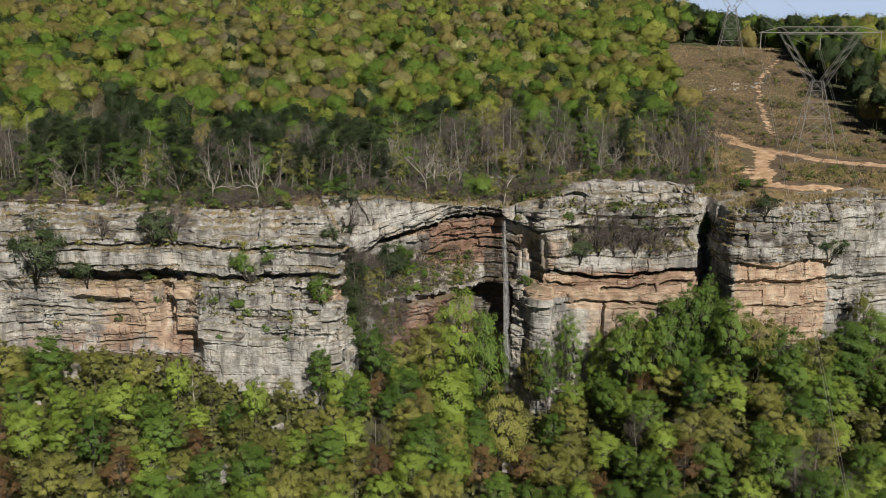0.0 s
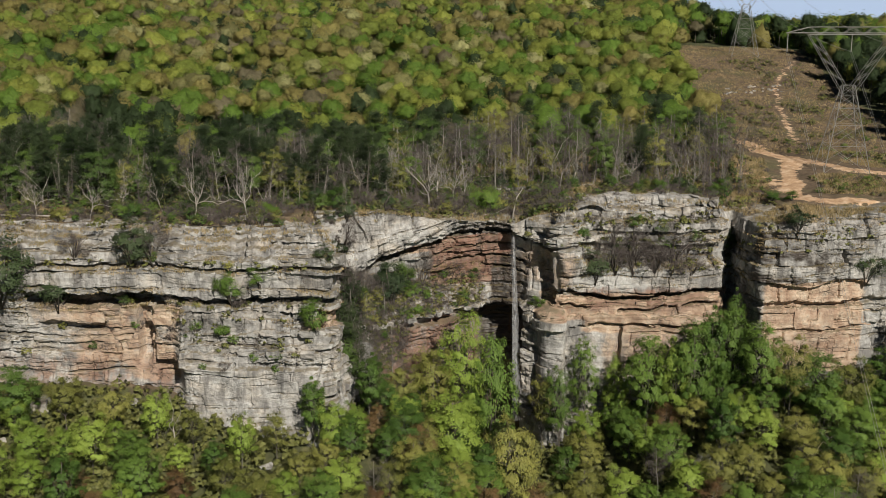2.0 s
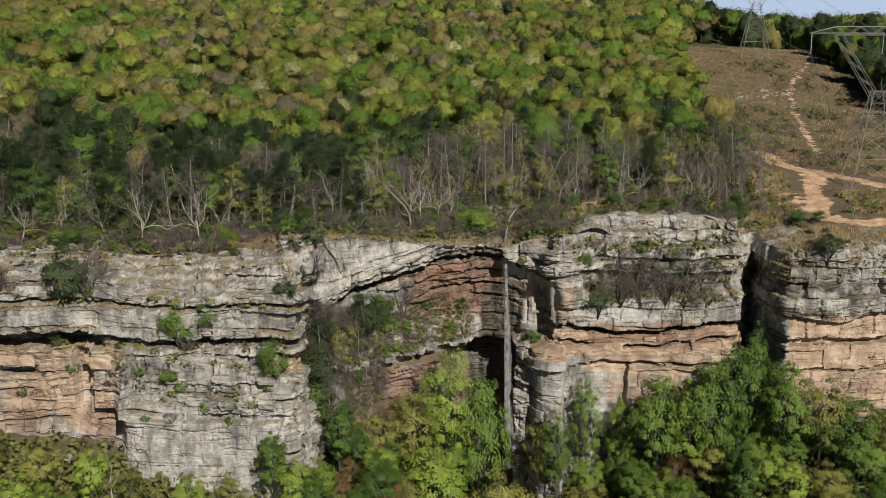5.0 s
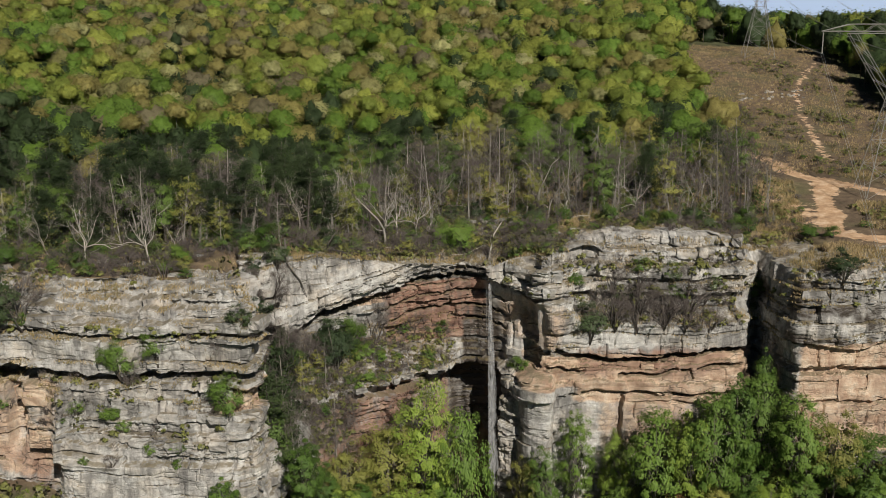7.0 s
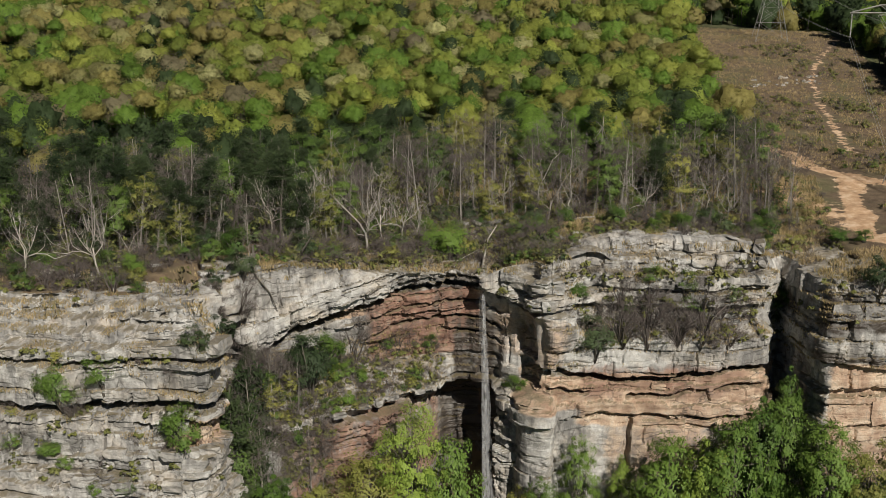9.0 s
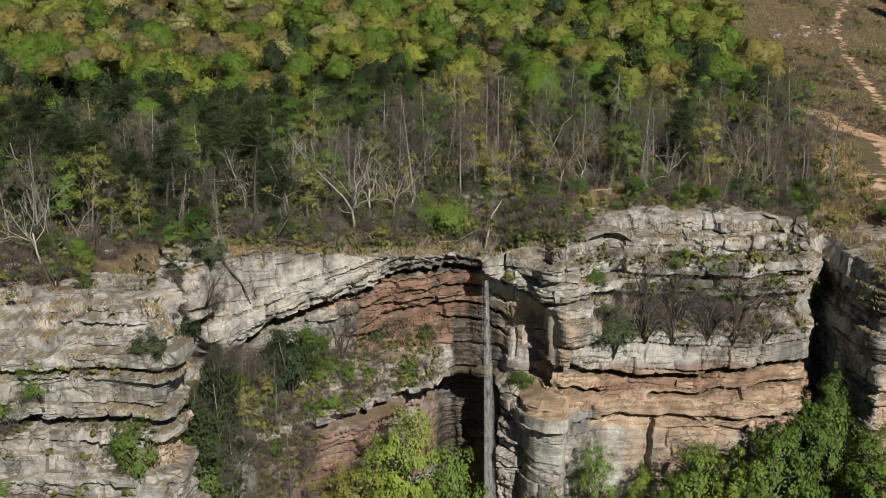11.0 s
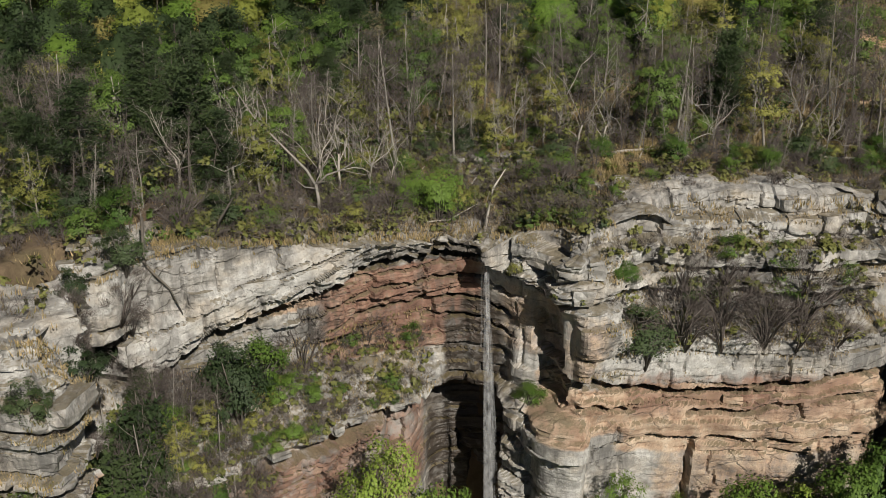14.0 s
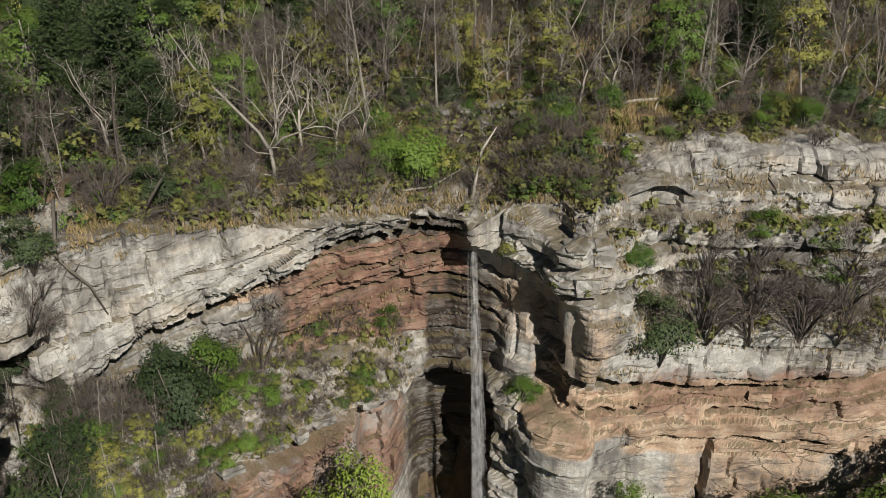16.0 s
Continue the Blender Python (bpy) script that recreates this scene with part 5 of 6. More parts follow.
hang(1, 29.5, 38.0, 0.7, 0.9)
hang(3, 36.0, 31.0, 1.5, 1.0)
hang(3, 40.0, 33.5, 1.6, 1.0)
hang(3, 44.0, 32.0, 1.4, 1.1)
hang(3, 48.0, 33.0, 1.6, 1.0)
hang(3, 52.0, 34.0, 1.5, 1.0)
hang(5, 38.0, 34.5, 1.2, 0.8)
hang(5, 46.0, 34.8, 1.2, 0.8)
hang(3, 1.5, 27.5, 1.2, 0.8)
for x in (34.5, 39.0, 44.0, 47.0, 52.5):
    hang(3, x, rng.uniform(30.0, 31.5), rng.uniform(0.9, 1.5), rng.uniform(0.9, 1.4))
    hang(int(rng.choice([3, 4, 5])), x + 1.0, rng.uniform(36.2, 38.8), rng.uniform(0.6, 1.2), rng.uniform(0.9, 1.5))

# brush on the shelf between rim and forest, and on the rubble slope in the hollow
def on_shelf(x, y):
    d, w = nearest(x, y)
    return (d > np.where(x < -19, 9.0, 2.5)) & (y < treeline(x) + 8) & (x < 66) & ~((x > 26) & (x < 58) & (d < 8))


spots = scatter(rng, 330, -105, 66, 200, 262, 1.7, on_shelf)
sz = top_of(spots[:, 0], spots[:, 1])
for (x, y), z in zip(spots, sz):
    k = rng.choice([0, 1, 2, 3, 4, 5], p=[0.07, 0.16, 0.17, 0.28, 0.18, 0.14])
    place(bushes[k], x, y, z - 0.1, rng.uniform(0.45, 1.35), rng.uniform(0, 6.28), (0, 0), rng.uniform(0.7, 1.1))
spots = scatter(rng, 40, 64, 118, 240, 300, 4.0, lambda x, y: cleared(x, y) & (near_path(x, y, DIRT, 5) < 0.2) & (near_path(x, y, DIRT_LOW, 4) < 0.2))
sz = top_of(spots[:, 0], spots[:, 1])
for (x, y), z in zip(spots, sz):
    place(bushes[rng.choice([1, 4, 5])], x, y, z - 0.1, rng.uniform(0.4, 0.9), rng.uniform(0, 6.28), (0, 0), 0.7)
for k in range(46):
    hang(int(rng.choice([1, 2, 3, 4, 5])), rng.uniform(-19, 7), rng.uniform(22.5, 28), rng.uniform(0.3, 0.7))
for k in range(40):
    hang(int(rng.choice([1, 2, 3, 4, 5])), rng.uniform(-90, -21), rng.choice([31.0, 38.0, 20.5, 25.0]) + rng.uniform(-1, 1), rng.uniform(0.3, 0.7))


def brush(name, x, y, z, rg, label, green=0.45, big=1.0):
    """A tangle of twigs and small leaves over the ground."""
    tw, lf = Build(), Build()
    for q in range(len(x)):
        r = rg.uniform(0.5, 1.5) * big
        c, n, _ = crown_points(rg, 44, r, r * 0.75, 6, -0.3)
        c = c + np.array([x[q], y[q], z[q] + r * 0.55])
        if rg.random() < green:
            lf.leaves(rg, c, n, 0.24)
        else:
            d = n + rg.normal(0, 0.7, c.shape)
            d /= np.linalg.norm(d, axis=1)[:, None]
            u = np.cross(d, rg.normal(0, 1, c.shape))
            u /= np.linalg.norm(u, axis=1)[:, None]
            v = np.stack([c - u * 0.022, c + u * 0.022, c + d * rg.uniform(0.4, 1.3, (len(c), 1))], 1)
            tw.add(v.reshape(-1, 3), np.arange(len(c) * 3).reshape(-1, 3))
    tagged(new(name, tw.mesh(name, TWIG)), label, "brush", kind="stuff")
    tagged(new("low_leaves", lf.mesh("low_leaves", LEAF_UNDER)), "low spring leaves among the brush", "brush", kind="stuff")


rb = np.random.default_rng(91)
bx, by = rb.uniform(-104, 70, 14000), rb.uniform(200, 275, 14000)
d, w = nearest(bx, by)
ok = (d > np.where((bx > -18) & (bx < 16), -0.8, 1.6)) & (by < treeline(bx) + 14) & (bx < lane(by) - 30) & (fbm(bx / 6.0, by / 6.0, seed=92) > -0.1) & ~((bx > 30) & (bx < 57) & (d < 9)) & ~((bx < -19) & (d < 19) & (rb.random(len(bx)) < 0.8))
bx, by = bx[ok][:1800], by[ok][:1800]
brush("brush", bx, by, top_of(bx, by), rb, "tangled grey-brown brush on the plateau's edge", 0.42)
bx, by = rb.uniform(-55, 27, 6000), rb.uniform(204, 254, 6000)
d, w = nearest(bx, by)
ok = (d > np.where(bx < -19, 12.0, 1.0)) & (by < treeline(bx) + 2) & (fbm(bx / 4.0, by / 4.0, seed=96) > -0.05)
bx, by = bx[ok][:620], by[ok][:620]
brush("brush", bx, by, top_of(bx, by), rb, "leafless grey-brown scrub behind the cliff's rim", 0.12, 1.5)
bx, by = rb.uniform(60, 140, 6000), rb.uniform(236, 430, 6000)
ok = cleared(bx, by) & (fbm(bx / 9.0, by / 9.0, seed=93) > 0.05) & (near_path(bx, by, DIRT, 6) < 0.2) & (near_path(bx, by, DIRT_LOW, 4) < 0.2) & (near_path(bx, by, TRAIL, 2) < 0.2)
bx, by = bx[ok][:1200], by[ok][:1200]
brush("clearing_brush", bx, by, top_of(bx, by) - 0.3, rb, "low brown brush in the cleared strip", 0.5)
pk = np.argwhere((Xg > -22) & (Xg < 8) & (Zg > 14) & (Zg < 28.5) & (Yg > 213) & ((Zg > 22.5) | (Xg < -11)))
pk = pk[rb.choice(len(pk), 900, replace=False)]
brush("slope_brush", VX[pk[:, 0], pk[:, 1]], VY[pk[:, 0], pk[:, 1]], VZ[pk[:, 0], pk[:, 1]], rb, "brown brush on the rubble under the roof", 0.35, 0.65)
for x0, x1, z0, z1, m in ((29, 58, 30.5, 36.5, 150), (31, 57, 36.5, 40.5, 45), (26, 58, 40.6, 42.2, 80), (20, 60, 36.0, 37.2, 60), (-90, -20, 30.5, 32.5, 90), (-90, -20, 37.4, 38.6, 80), (-50, -21, 21, 29, 70), (64, 100, 36, 42, 60)):
    pk = np.argwhere((Xg > x0) & (Xg < x1) & (Zg > z0) & (Zg < z1) & ((Yg < 207) | (Xg > -18)))
    pk = pk[rb.choice(len(pk), m, replace=False)]
    brush("ledge_brush", VX[pk[:, 0], pk[:, 1]], VY[pk[:, 0], pk[:, 1]], VZ[pk[:, 0], pk[:, 1]], rb, "twiggy brush growing along a rock ledge", 0.42, 0.75)
ux, uy = rb.uniform(-108, 78, 6000), rb.uniform(222, 300, 6000)
d, w = nearest(ux, uy)
ok = (d > 8) & (uy > treeline(ux) - 2) & (uy < treeline(ux) + 40) & (ux < lane(uy) - 28) & ((ux < 4) | (rb.random(len(ux)) < 0.45))
ux, uy = ux[ok][:1500], uy[ok][:1500]
brush("understory", ux, uy, top_of(ux, uy) + rb.random(len(ux)) ** 1.6 * 7.0, rb, "twigs and saplings crowding under the forest edge", 0.45, 1.7)


# ---- grass ----
def tufts(name, places, rg, height, label):
    n = len(places)
    k = 5
    c = np.repeat(places, k, 0) + np.concatenate([rg.normal(0, 0.28, (n * k, 2)), np.zeros((n * k, 1))], 1)
    d = np.concatenate([rg.normal(0, 0.35, (n * k, 2)), np.ones((n * k, 1))], 1)
    u = np.concatenate([rg.normal(0, 1, (n * k, 2)), np.zeros((n * k, 1))], 1)
    u /= np.linalg.norm(u, axis=1)[:, None]
    h = height * rg.uniform(0.5, 1.3, (n * k, 1))
    v = np.stack([c - u * 0.055 - [0, 0, 0.1], c + u * 0.055 - [0, 0, 0.1], c + d * h], 1).reshape(-1, 3)
    me = mesh_np(name, v, [np.arange(n * k * 3).reshape(-1, 3)], GRASS)
    tagged(new(name, me), label, "grass", kind="stuff")


rg = np.random.default_rng(33)
gx1, gy1 = rg.uniform(-100, 120, 90000), rg.uniform(200, 285, 90000)
d, w = nearest(gx1, gy1)
ok = ((d > np.where((gx1 > -18) & (gx1 < 16), -1.2, 0.8)) & ~((gx1 < -19) & (d < 18) & (rg.random(len(d)) < 0.88))) & (fbm(gx1 / 7.0, gy1 / 7.0, seed=141) > -0.12) & (near_path(gx1, gy1, DIRT, 5) < 0.3) & (near_path(gx1, gy1, DIRT_LOW, 5) < 0.4) & ~((gx1 > 26) & (gx1 < 58) & (d < 8.5) & (rg.random(len(d)) < 0.9))
gx1, gy1 = gx1[ok], gy1[ok]
tufts("dry_grass", np.stack([gx1, gy1, top_of(gx1, gy1)], 1), rg, 0.65, "dry tan and green grass on the plateau's edge")
gx2, gy2 = rg.uniform(66, 160, 15000), rg.uniform(284, 470, 15000)
ok = cleared(gx2, gy2) & (near_path(gx2, gy2, TRAIL, 1.6) < 0.3)
gx2, gy2 = gx2[ok], gy2[ok]
gx3, gy3 = rg.uniform(-2, 78, 42000), rg.uniform(232, 288, 42000)
d, w = nearest(gx3, gy3)
ok = (d > 8) & (gx3 < lane(gy3) - 26) & (gy3 < treeline(gx3) + 36) & (fbm(gx3 / 6.0, gy3 / 6.0, seed=143) > -0.2)
gx3, gy3 = gx3[ok], gy3[ok]
tufts("forest_grass", np.stack([gx3, gy3, top_of(gx3, gy3)], 1), rg, 0.7, "dry tan grass on the floor of the open forest edge")
tufts("clearing_grass", np.stack([gx2, gy2, top_of(gx2, gy2)], 1), rg, 0.6, "dry brown grass in the cleared strip")
# grass on rock ledges
flat = (np.diff(off, axis=1, append=off[:, -1:]) < -0.2) & (Xg > -95) & (Xg < 100) & (Zg > 27) & ~((Xg > -20) & (Xg < 24) & (Zg < 41))
pick = np.argwhere(flat & (fbm(Sg / 3.0, Zg / 2.0, seed=151) > 0.0))
pick = pick[rg.random(len(pick)) < min(1.0, 6000 / max(1, len(pick)))]
on_slope_ = np.argwhere((Xg > -20) & (Xg < 8) & (Zg > 22.5) & (Zg < 31.5) & (Yg > 214))
on_slope_ = on_slope_[rg.random(len(on_slope_)) < 0.16]
pick = np.concatenate([pick, on_slope_])
tufts("ledge_grass", np.stack([VX[pick[:, 0], pick[:, 1]], VY[pick[:, 0], pick[:, 1]], VZ[pick[:, 0], pick[:, 1]]], 1), rg, 0.32, "dry grass growing along the cliff's ledges")


# ---- waterfall ----
def waterfall():
    rg = np.random.default_rng(41)
    b = Build()
    z = np.linspace(39.4, -4.5, 60)
    fall = (39.4 - z) / 44
    for k in range(30):
        side = rg.normal(0, 1)
        deep = rg.normal(0, 1)
        spread = 0.12 + 0.62 * fall ** 0.8
        x = 14.3 + side * spread * 0.95 + 1.6 * fall * 0.9 + 0.05 * np.sin(z * 0.7 + k)
        y = 232.6 - 0.9 * np.sqrt(fall) + deep * spread * 0.5
        w = rg.uniform(0.10, 0.28) * (0.4 + 1.2 * fall)
        a, e = sorted(rg.uniform(-0.2, 1.2, 2))
        if k < 5:
            a, e = 0, 1
        sel = (fall >= a) & (fall <= e)
        if sel.sum() < 4:
            continue
        th = rg.uniform(-0.6, 0.6)
        p = np.stack([x, y, z], 1)[sel]
        o = np.stack([np.cos(th) * w, np.sin(th) * w, 0 * w], 1)[sel]
        v = np.stack([p - o, p + o], 1).reshape(-1, 3)
        m = len(p)
        q = np.array([[2 * i, 2 * i + 1, 2 * i + 3, 2 * i + 2] for i in range(m - 1)])
        b.add(v, None, q)
    tagged(new("waterfall", b.mesh("waterfall", WATER, True)), "thin white waterfall dropping free from the rim", "water", kind="structure")


waterfall()


# ---- power line ----
def strut(parent, name, p, q, r):
    b = Build()
    b.tube([p, q], [r, r], 4)
    return part(name, b.mesh(name, STEEL), parent)


def pylon(x, y, z, turn):
    root = tagged(new("pylon"), "galvanised steel lattice pylon with a wide crossarm", "pylon")
    H, waist, half, top = 34.0, 21.0, 5.4, 1.3
    corners = [(-1, -1), (1, -1), (1, 1), (-1, 1)]

    def ring(h):
        r = half + (top - half) * h / waist
        return [np.array([a * r, b * r, h]) for a, b in corners]
    levels = [0, 6.5, 11.5, 15.5, 18.5, 21.0]
    for k in range(4):
        strut(root, "leg", ring(0)[k], ring(waist)[k], 0.10)
    for lo, hi in zip(levels, levels[1:]):
        A, B = ring(lo), ring(hi)
        for k in range(4):
            n = (k + 1) % 4
            strut(root, "brace", A[k], B[n], 0.042)
            strut(root, "brace", A[n], B[k], 0.042)
            strut(root, "brace", B[k], B[n], 0.042)
    for s in (-1, 1):
        for b in (-1, 1):
            strut(root, "arm", (s * top * 0.6, b * top, waist), (s * 8.6, b * 0.9, 33.0), 0.06)
            strut(root, "arm", (s * top, b * top, waist - 2), (s * 10.2, b * 0.9, 33.0), 0.06)
        for f0, f1 in ((0.1, 0.35), (0.35, 0.6), (0.6, 0.85)):
            p = np.array([s * top * 0.6, -top, waist]) * (1 - f0) + np.array([s * 8.6, -0.9, 33.0]) * f0
            q = np.array([s * top, -top, waist - 2]) * (1 - f1) + np.array([s * 10.2, -0.9, 33.0]) * f1
            strut(root, "brace", p, q, 0.05)
            p[1], q[1] = -p[1], -q[1]
            strut(root, "brace", p, q, 0.05)
    for b in (-0.9, 0.9):
        strut(root, "crossarm", (-15.4, 0, 33.4), (15.4, 0, 33.4), 0.12) if b > 0 else None
        strut(root, "crossarm", (-10, b, 33.0), (10, b, 33.0), 0.10)
        strut(root, "crossarm", (-10, b, 34.8), (10, b, 34.8), 0.10)
        for s in (-1, 1):
            strut(root, "crossarm", (s * 10, b, 34.8), (s * 15.4, 0, 33.4), 0.1)
        for k in range(8):
            strut(root, "brace", (-10 + 2.5 * k, b, 33.0 if k % 2 else 34.8), (-7.5 + 2.5 * k, b, 34.8 if k % 2 else 33.0), 0.05)
    for a in (-15.0, 0, 15.0):
        b = Build()
        zs = np.linspace(33.2, 29.0, 40)
        b.tube(np.stack([0 * zs + a, 0 * zs, zs], 1), 0.09 + 0.06 * (np.arange(40) % 2), 7)
        part("insulator", b.mesh("insulator", STEEL), root)
    root.matrix_basis = pose(x, y, z, 0, 0, turn)
    return root


TURN_P = math.degrees(math.atan2(-0.128, 0.992))
p2z = float(top_of([122.6], [440])[0])
pylon(97.8, 267.0, 47.1, TURN_P)
pylon(122.6, 440.0, p2z - 0.5, TURN_P)


def wire(a, dy):
    """One conductor pair: far span between the pylons, near span down over the valley."""
    c, s = math.cos(radians(TURN_P)), math.sin(radians(TURN_P))
    P1 = np.array([97.8 + a * c, 267 + a * s, 47.1 + 29.0])
    P2 = np.array([122.6 + a * c, 440 + a * s, p2z - 0.5 + 29.0])
    t = np.linspace(0, 1, 24)[:, None]
    far = P1 + (P2 - P1) * t - np.array([0, 0, 1.0]) * (4 * 3.5 * t * (1 - t))
    run = np.linspace(0, 330, 60)
    near = np.stack([P1[0] - 0.165 * run, P1[1] - 0.986 * run, P1[2] - 0.522 * run + 0.00008 * run ** 2], 1)
    off = np.array([dy * c, dy * s, 0])
    b = Build()
    b.tube(far + off, [0.03] * len(far), 4)
    b.tube(near + off, [0.03] * len(near), 4)
    return tagged(new("power_cable", b.mesh("power_cable", STEEL, True)), "thin aluminium power cable slung from the pylons", "cable", "power cables")


for a in (-15.0, 0, 15.0):
    for dy in (-0.22, 0.22):
        wire(a, dy)


# ---- fallen and leaning wood ----
def log(name, pts, radii, mat, label, stubs=0, seed=0):
    rg = np.random.default_rng(seed)
    root = tagged(new(name), label, "log")
    b = Build()
    pts = np.array(pts, float)
    b.tube(pts, radii, 7)
    part("trunk", b.mesh("trunk", mat, True), root)
    for k in range(stubs):
        f = rg.uniform(0.25, 0.95)
        i = min(len(pts) - 2, int(f * (len(pts) - 1)))
        p = pts[i] + (pts[i + 1] - pts[i]) * rg.random()
        d = rg.normal(0, 1, 3) + np.array([0, 0, 0.4])
        d /= np.linalg.norm(d)
        s = Build()
        n = rg.uniform(0.6, 2.0)
        s.tube([p, p + d * n * 0.5 + rg.normal(0, 0.1, 3), p + d * n], [radii[i] * 0.3, radii[i] * 0.2, 0.012], 4)
        part("branch", s.mesh("branch", mat, True), root)
    return root


def forked_dead_tree():
    """The white forked snag behind the arch."""
    root = tagged(new("dead_tree"), "white forked dead tree with a long leaning limb", "tree")
    base = np.array([-3.9, 235.0, float(top_of([-3.9], [235])[0])])
    for name, pts, rad in (
            ("trunk", [(0, 0, -0.4), (0, 0, 1.6), (-0.2, 0.1, 3.4)], [0.34, 0.28, 0.26]),
            ("limb", [(-0.2, 0.1, 3.2), (-1.2, 0.6, 4.8), (-4.2, 2.0, 7.5), (-7.0, 3.0, 10.2), (-9.2, 4.0, 13.4)], [0.24, 0.2, 0.17, 0.13, 0.05]),
            ("limb", [(-0.2, 0.1, 3.2), (1.0, 0.2, 4.4), (2.6, 0.4, 4.9), (4.2, 0.6, 5.9)], [0.2, 0.16, 0.13, 0.06]),
            ("branch", [(2.6, 0.4, 4.9), (4.0, 0.2, 4.6), (5.6, 0.0, 4.4)], [0.1, 0.07, 0.03]),
            ("branch", [(-0.2, 0.1, 2.9), (-1.4, -0.3, 3.2), (-2.4, -0.5, 4.2)], [0.13, 0.09, 0.03]),
            ("branch", [(-5.6, 2.5, 8.8), (-5.4, 2.2, 11), (-6.0, 2.0, 13)], [0.1, 0.07, 0.02]),
            ("branch", [(-4.2, 2.0, 7.5), (-5.6, 1.6, 8.0), (-7.4, 1.4, 8.2)], [0.09, 0.06, 0.02])):
        b = Build()
        b.tube(np.array(pts) + base, [0.68 * r for r in rad], 7)
        part(name, b.mesh(name, BARK_GREY, True), root)


forked_dead_tree()
g = lambda x, y: float(top_of([x], [y])[0])
log("broken_tree", [(14.4, 237.6, g(14.4, 237.6) - 0.3), (14.8, 238, g(14.4, 237.6) + 2.0), (15.4, 238.6, g(14.4, 237.6) + 4.6), (16.8, 239.5, g(14.4, 237.6) + 6.6)], [0.2, 0.17, 0.13, 0.05], BARK_PALE, "pale broken trunk leaning over the lip of the fall", 3, 1)
lean = [on_face(x_, z_)[0] for x_, z_ in ((-18.4, 44.6), (-17.3, 42.6), (-16.3, 40.6), (-15.4, 38.6))]
log("fallen_log", [(-19.6, 222.6, 47.4)] + [(q.x, q.y - 0.35, q.z) for q in lean], [0.16, 0.15, 0.13, 0.10, 0.05], BARK, "grey fallen tree hanging over the cliff edge", 9, 2)
log("fallen_log", [(8.0, 246.5, g(8, 246.5) + 0.4), (12.5, 246, g(12.5, 246) + 0.6), (17.5, 247.5, g(17.5, 247.5) + 0.5)], [0.2, 0.17, 0.12], BARK, "grey fallen log lying among the brush", 4, 3)
log("fallen_log", [(27, 249, g(27, 249) + 0.3), (32, 248.6, g(32, 248.6) + 0.35), (38, 248.8, g(38, 248.8) + 0.3)], [0.2, 0.18, 0.12], BARK_PALE, "pale fallen log lying in dry grass", 3, 4)
log("fallen_log", [(-13.5, 224.5, g(-13.5, 224.5) - 0.3), (-12.6, 224.8, g(-13, 224.5) + 2.0), (-11.2, 225.4, g(-12, 225) + 4.4)], [0.2, 0.16, 0.07], BARK, "grey leaning snag at the cliff edge", 6, 5)
log("fallen_log", [(-15.0, 225, g(-15, 225) + 0.2), (-12, 225.6, g(-12, 225.6) + 0.8), (-8.5, 226.0, g(-8.5, 226) + 0.4)], [0.18, 0.16, 0.09], BARK, "grey fallen log among the brush", 6, 6)
log("fallen_log", [(-92, 214, g(-92, 214) + 0.4), (-84, 215, g(-84, 215) + 0.5), (-75, 214.5, g(-75, 214.5) + 0.4)], [0.22, 0.2, 0.12], BARK_PALE, "pale fallen log at the cliff edge", 4, 7)
log("fallen_log", [(52, 250, g(52, 250) + 0.3), (58, 249, g(58, 249) + 0.35), (64, 249.5, g(64, 249.5) + 0.3)], [0.18, 0.16, 0.1], BARK_PALE, "pale fallen log at the edge of the dirt", 2, 8)
for k in range(48):
    x, y = rng.uniform(-70, 62), 0
    y = float(np.interp(x, [-70, -22, -5, 20, 60], [216, 222, 234, 240, 243])) + rng.uniform(0, 10)
    th, n = rng.uniform(0, 6.28), rng.uniform(2, 7)
    x2, y2 = x + math.cos(th) * n, y + abs(math.sin(th)) * n
    log("fallen_log", [(x, y, g(x, y) + 0.2), ((x + x2) / 2, (y + y2) / 2, g((x + x2) / 2, (y + y2) / 2) + 0.5), (x2, y2, g(x2, y2) + rng.uniform(0.3, 1.6))], [0.12, 0.1, 0.04], BARK_PALE if k % 3 == 0 else BARK, "weathered fallen log among brush and grass", 3, 20 + k)
# thin bare trees rooted on ledges
for x, z, s in ((-17.5, 28.5, 0.5), (-15.5, 27, 0.55), (-13, 26.5, 0.45), (-18.8, 27, 0.42), (40.5, 37.5, 0.42), (36, 37.5, 0.4), (45.5, 38, 0.36), (52, 35, 0.3), (29.3, 33, 0.26), (-27, 33, 0.4), (-38, 31, 0.36), (-68, 33, 0.4), (5.5, 26.5, 0.25)):
    p, o_ = on_face(x, z)
    place(edge[int(rng.integers(2, 4))] if x > -19.5 and x < 6 else edge[3], p.x - o_.x * 0.2, p.y - o_.y * 0.2, p.z - 0.3, s, rng.uniform(0, 6.28), rng.normal(0, 0.08, 2))


for x, z, k, s in ((-20.6, 26.5, 6, 0.6), (-19.5, 25, 5, 0.55), (-17.5, 26, 2, 0.62), (-15.5, 26, 3, 0.55), (-20.2, 28.5, 3, 0.6), (-18.3, 28, 2, 0.55), (-13.5, 25, 4, 0.5), (-16.5, 23, 4, 0.6), (-20.8, 22, 6, 0.7), (-14.6, 27.5, 3, 0.45), (-12.5, 25.5, 2, 0.42), (-18.8, 22, 5, 0.6), (-19.4, 29, 2, 0.5), (-16.8, 28.3, 3, 0.45), (-20.9, 25, 2, 0.7)):
    p, o_ = on_face(x, z)
    place(edge[k], p.x, p.y, p.z - 0.5, s, rng.uniform(0, 6.28), rng.normal(0, 0.05, 2))
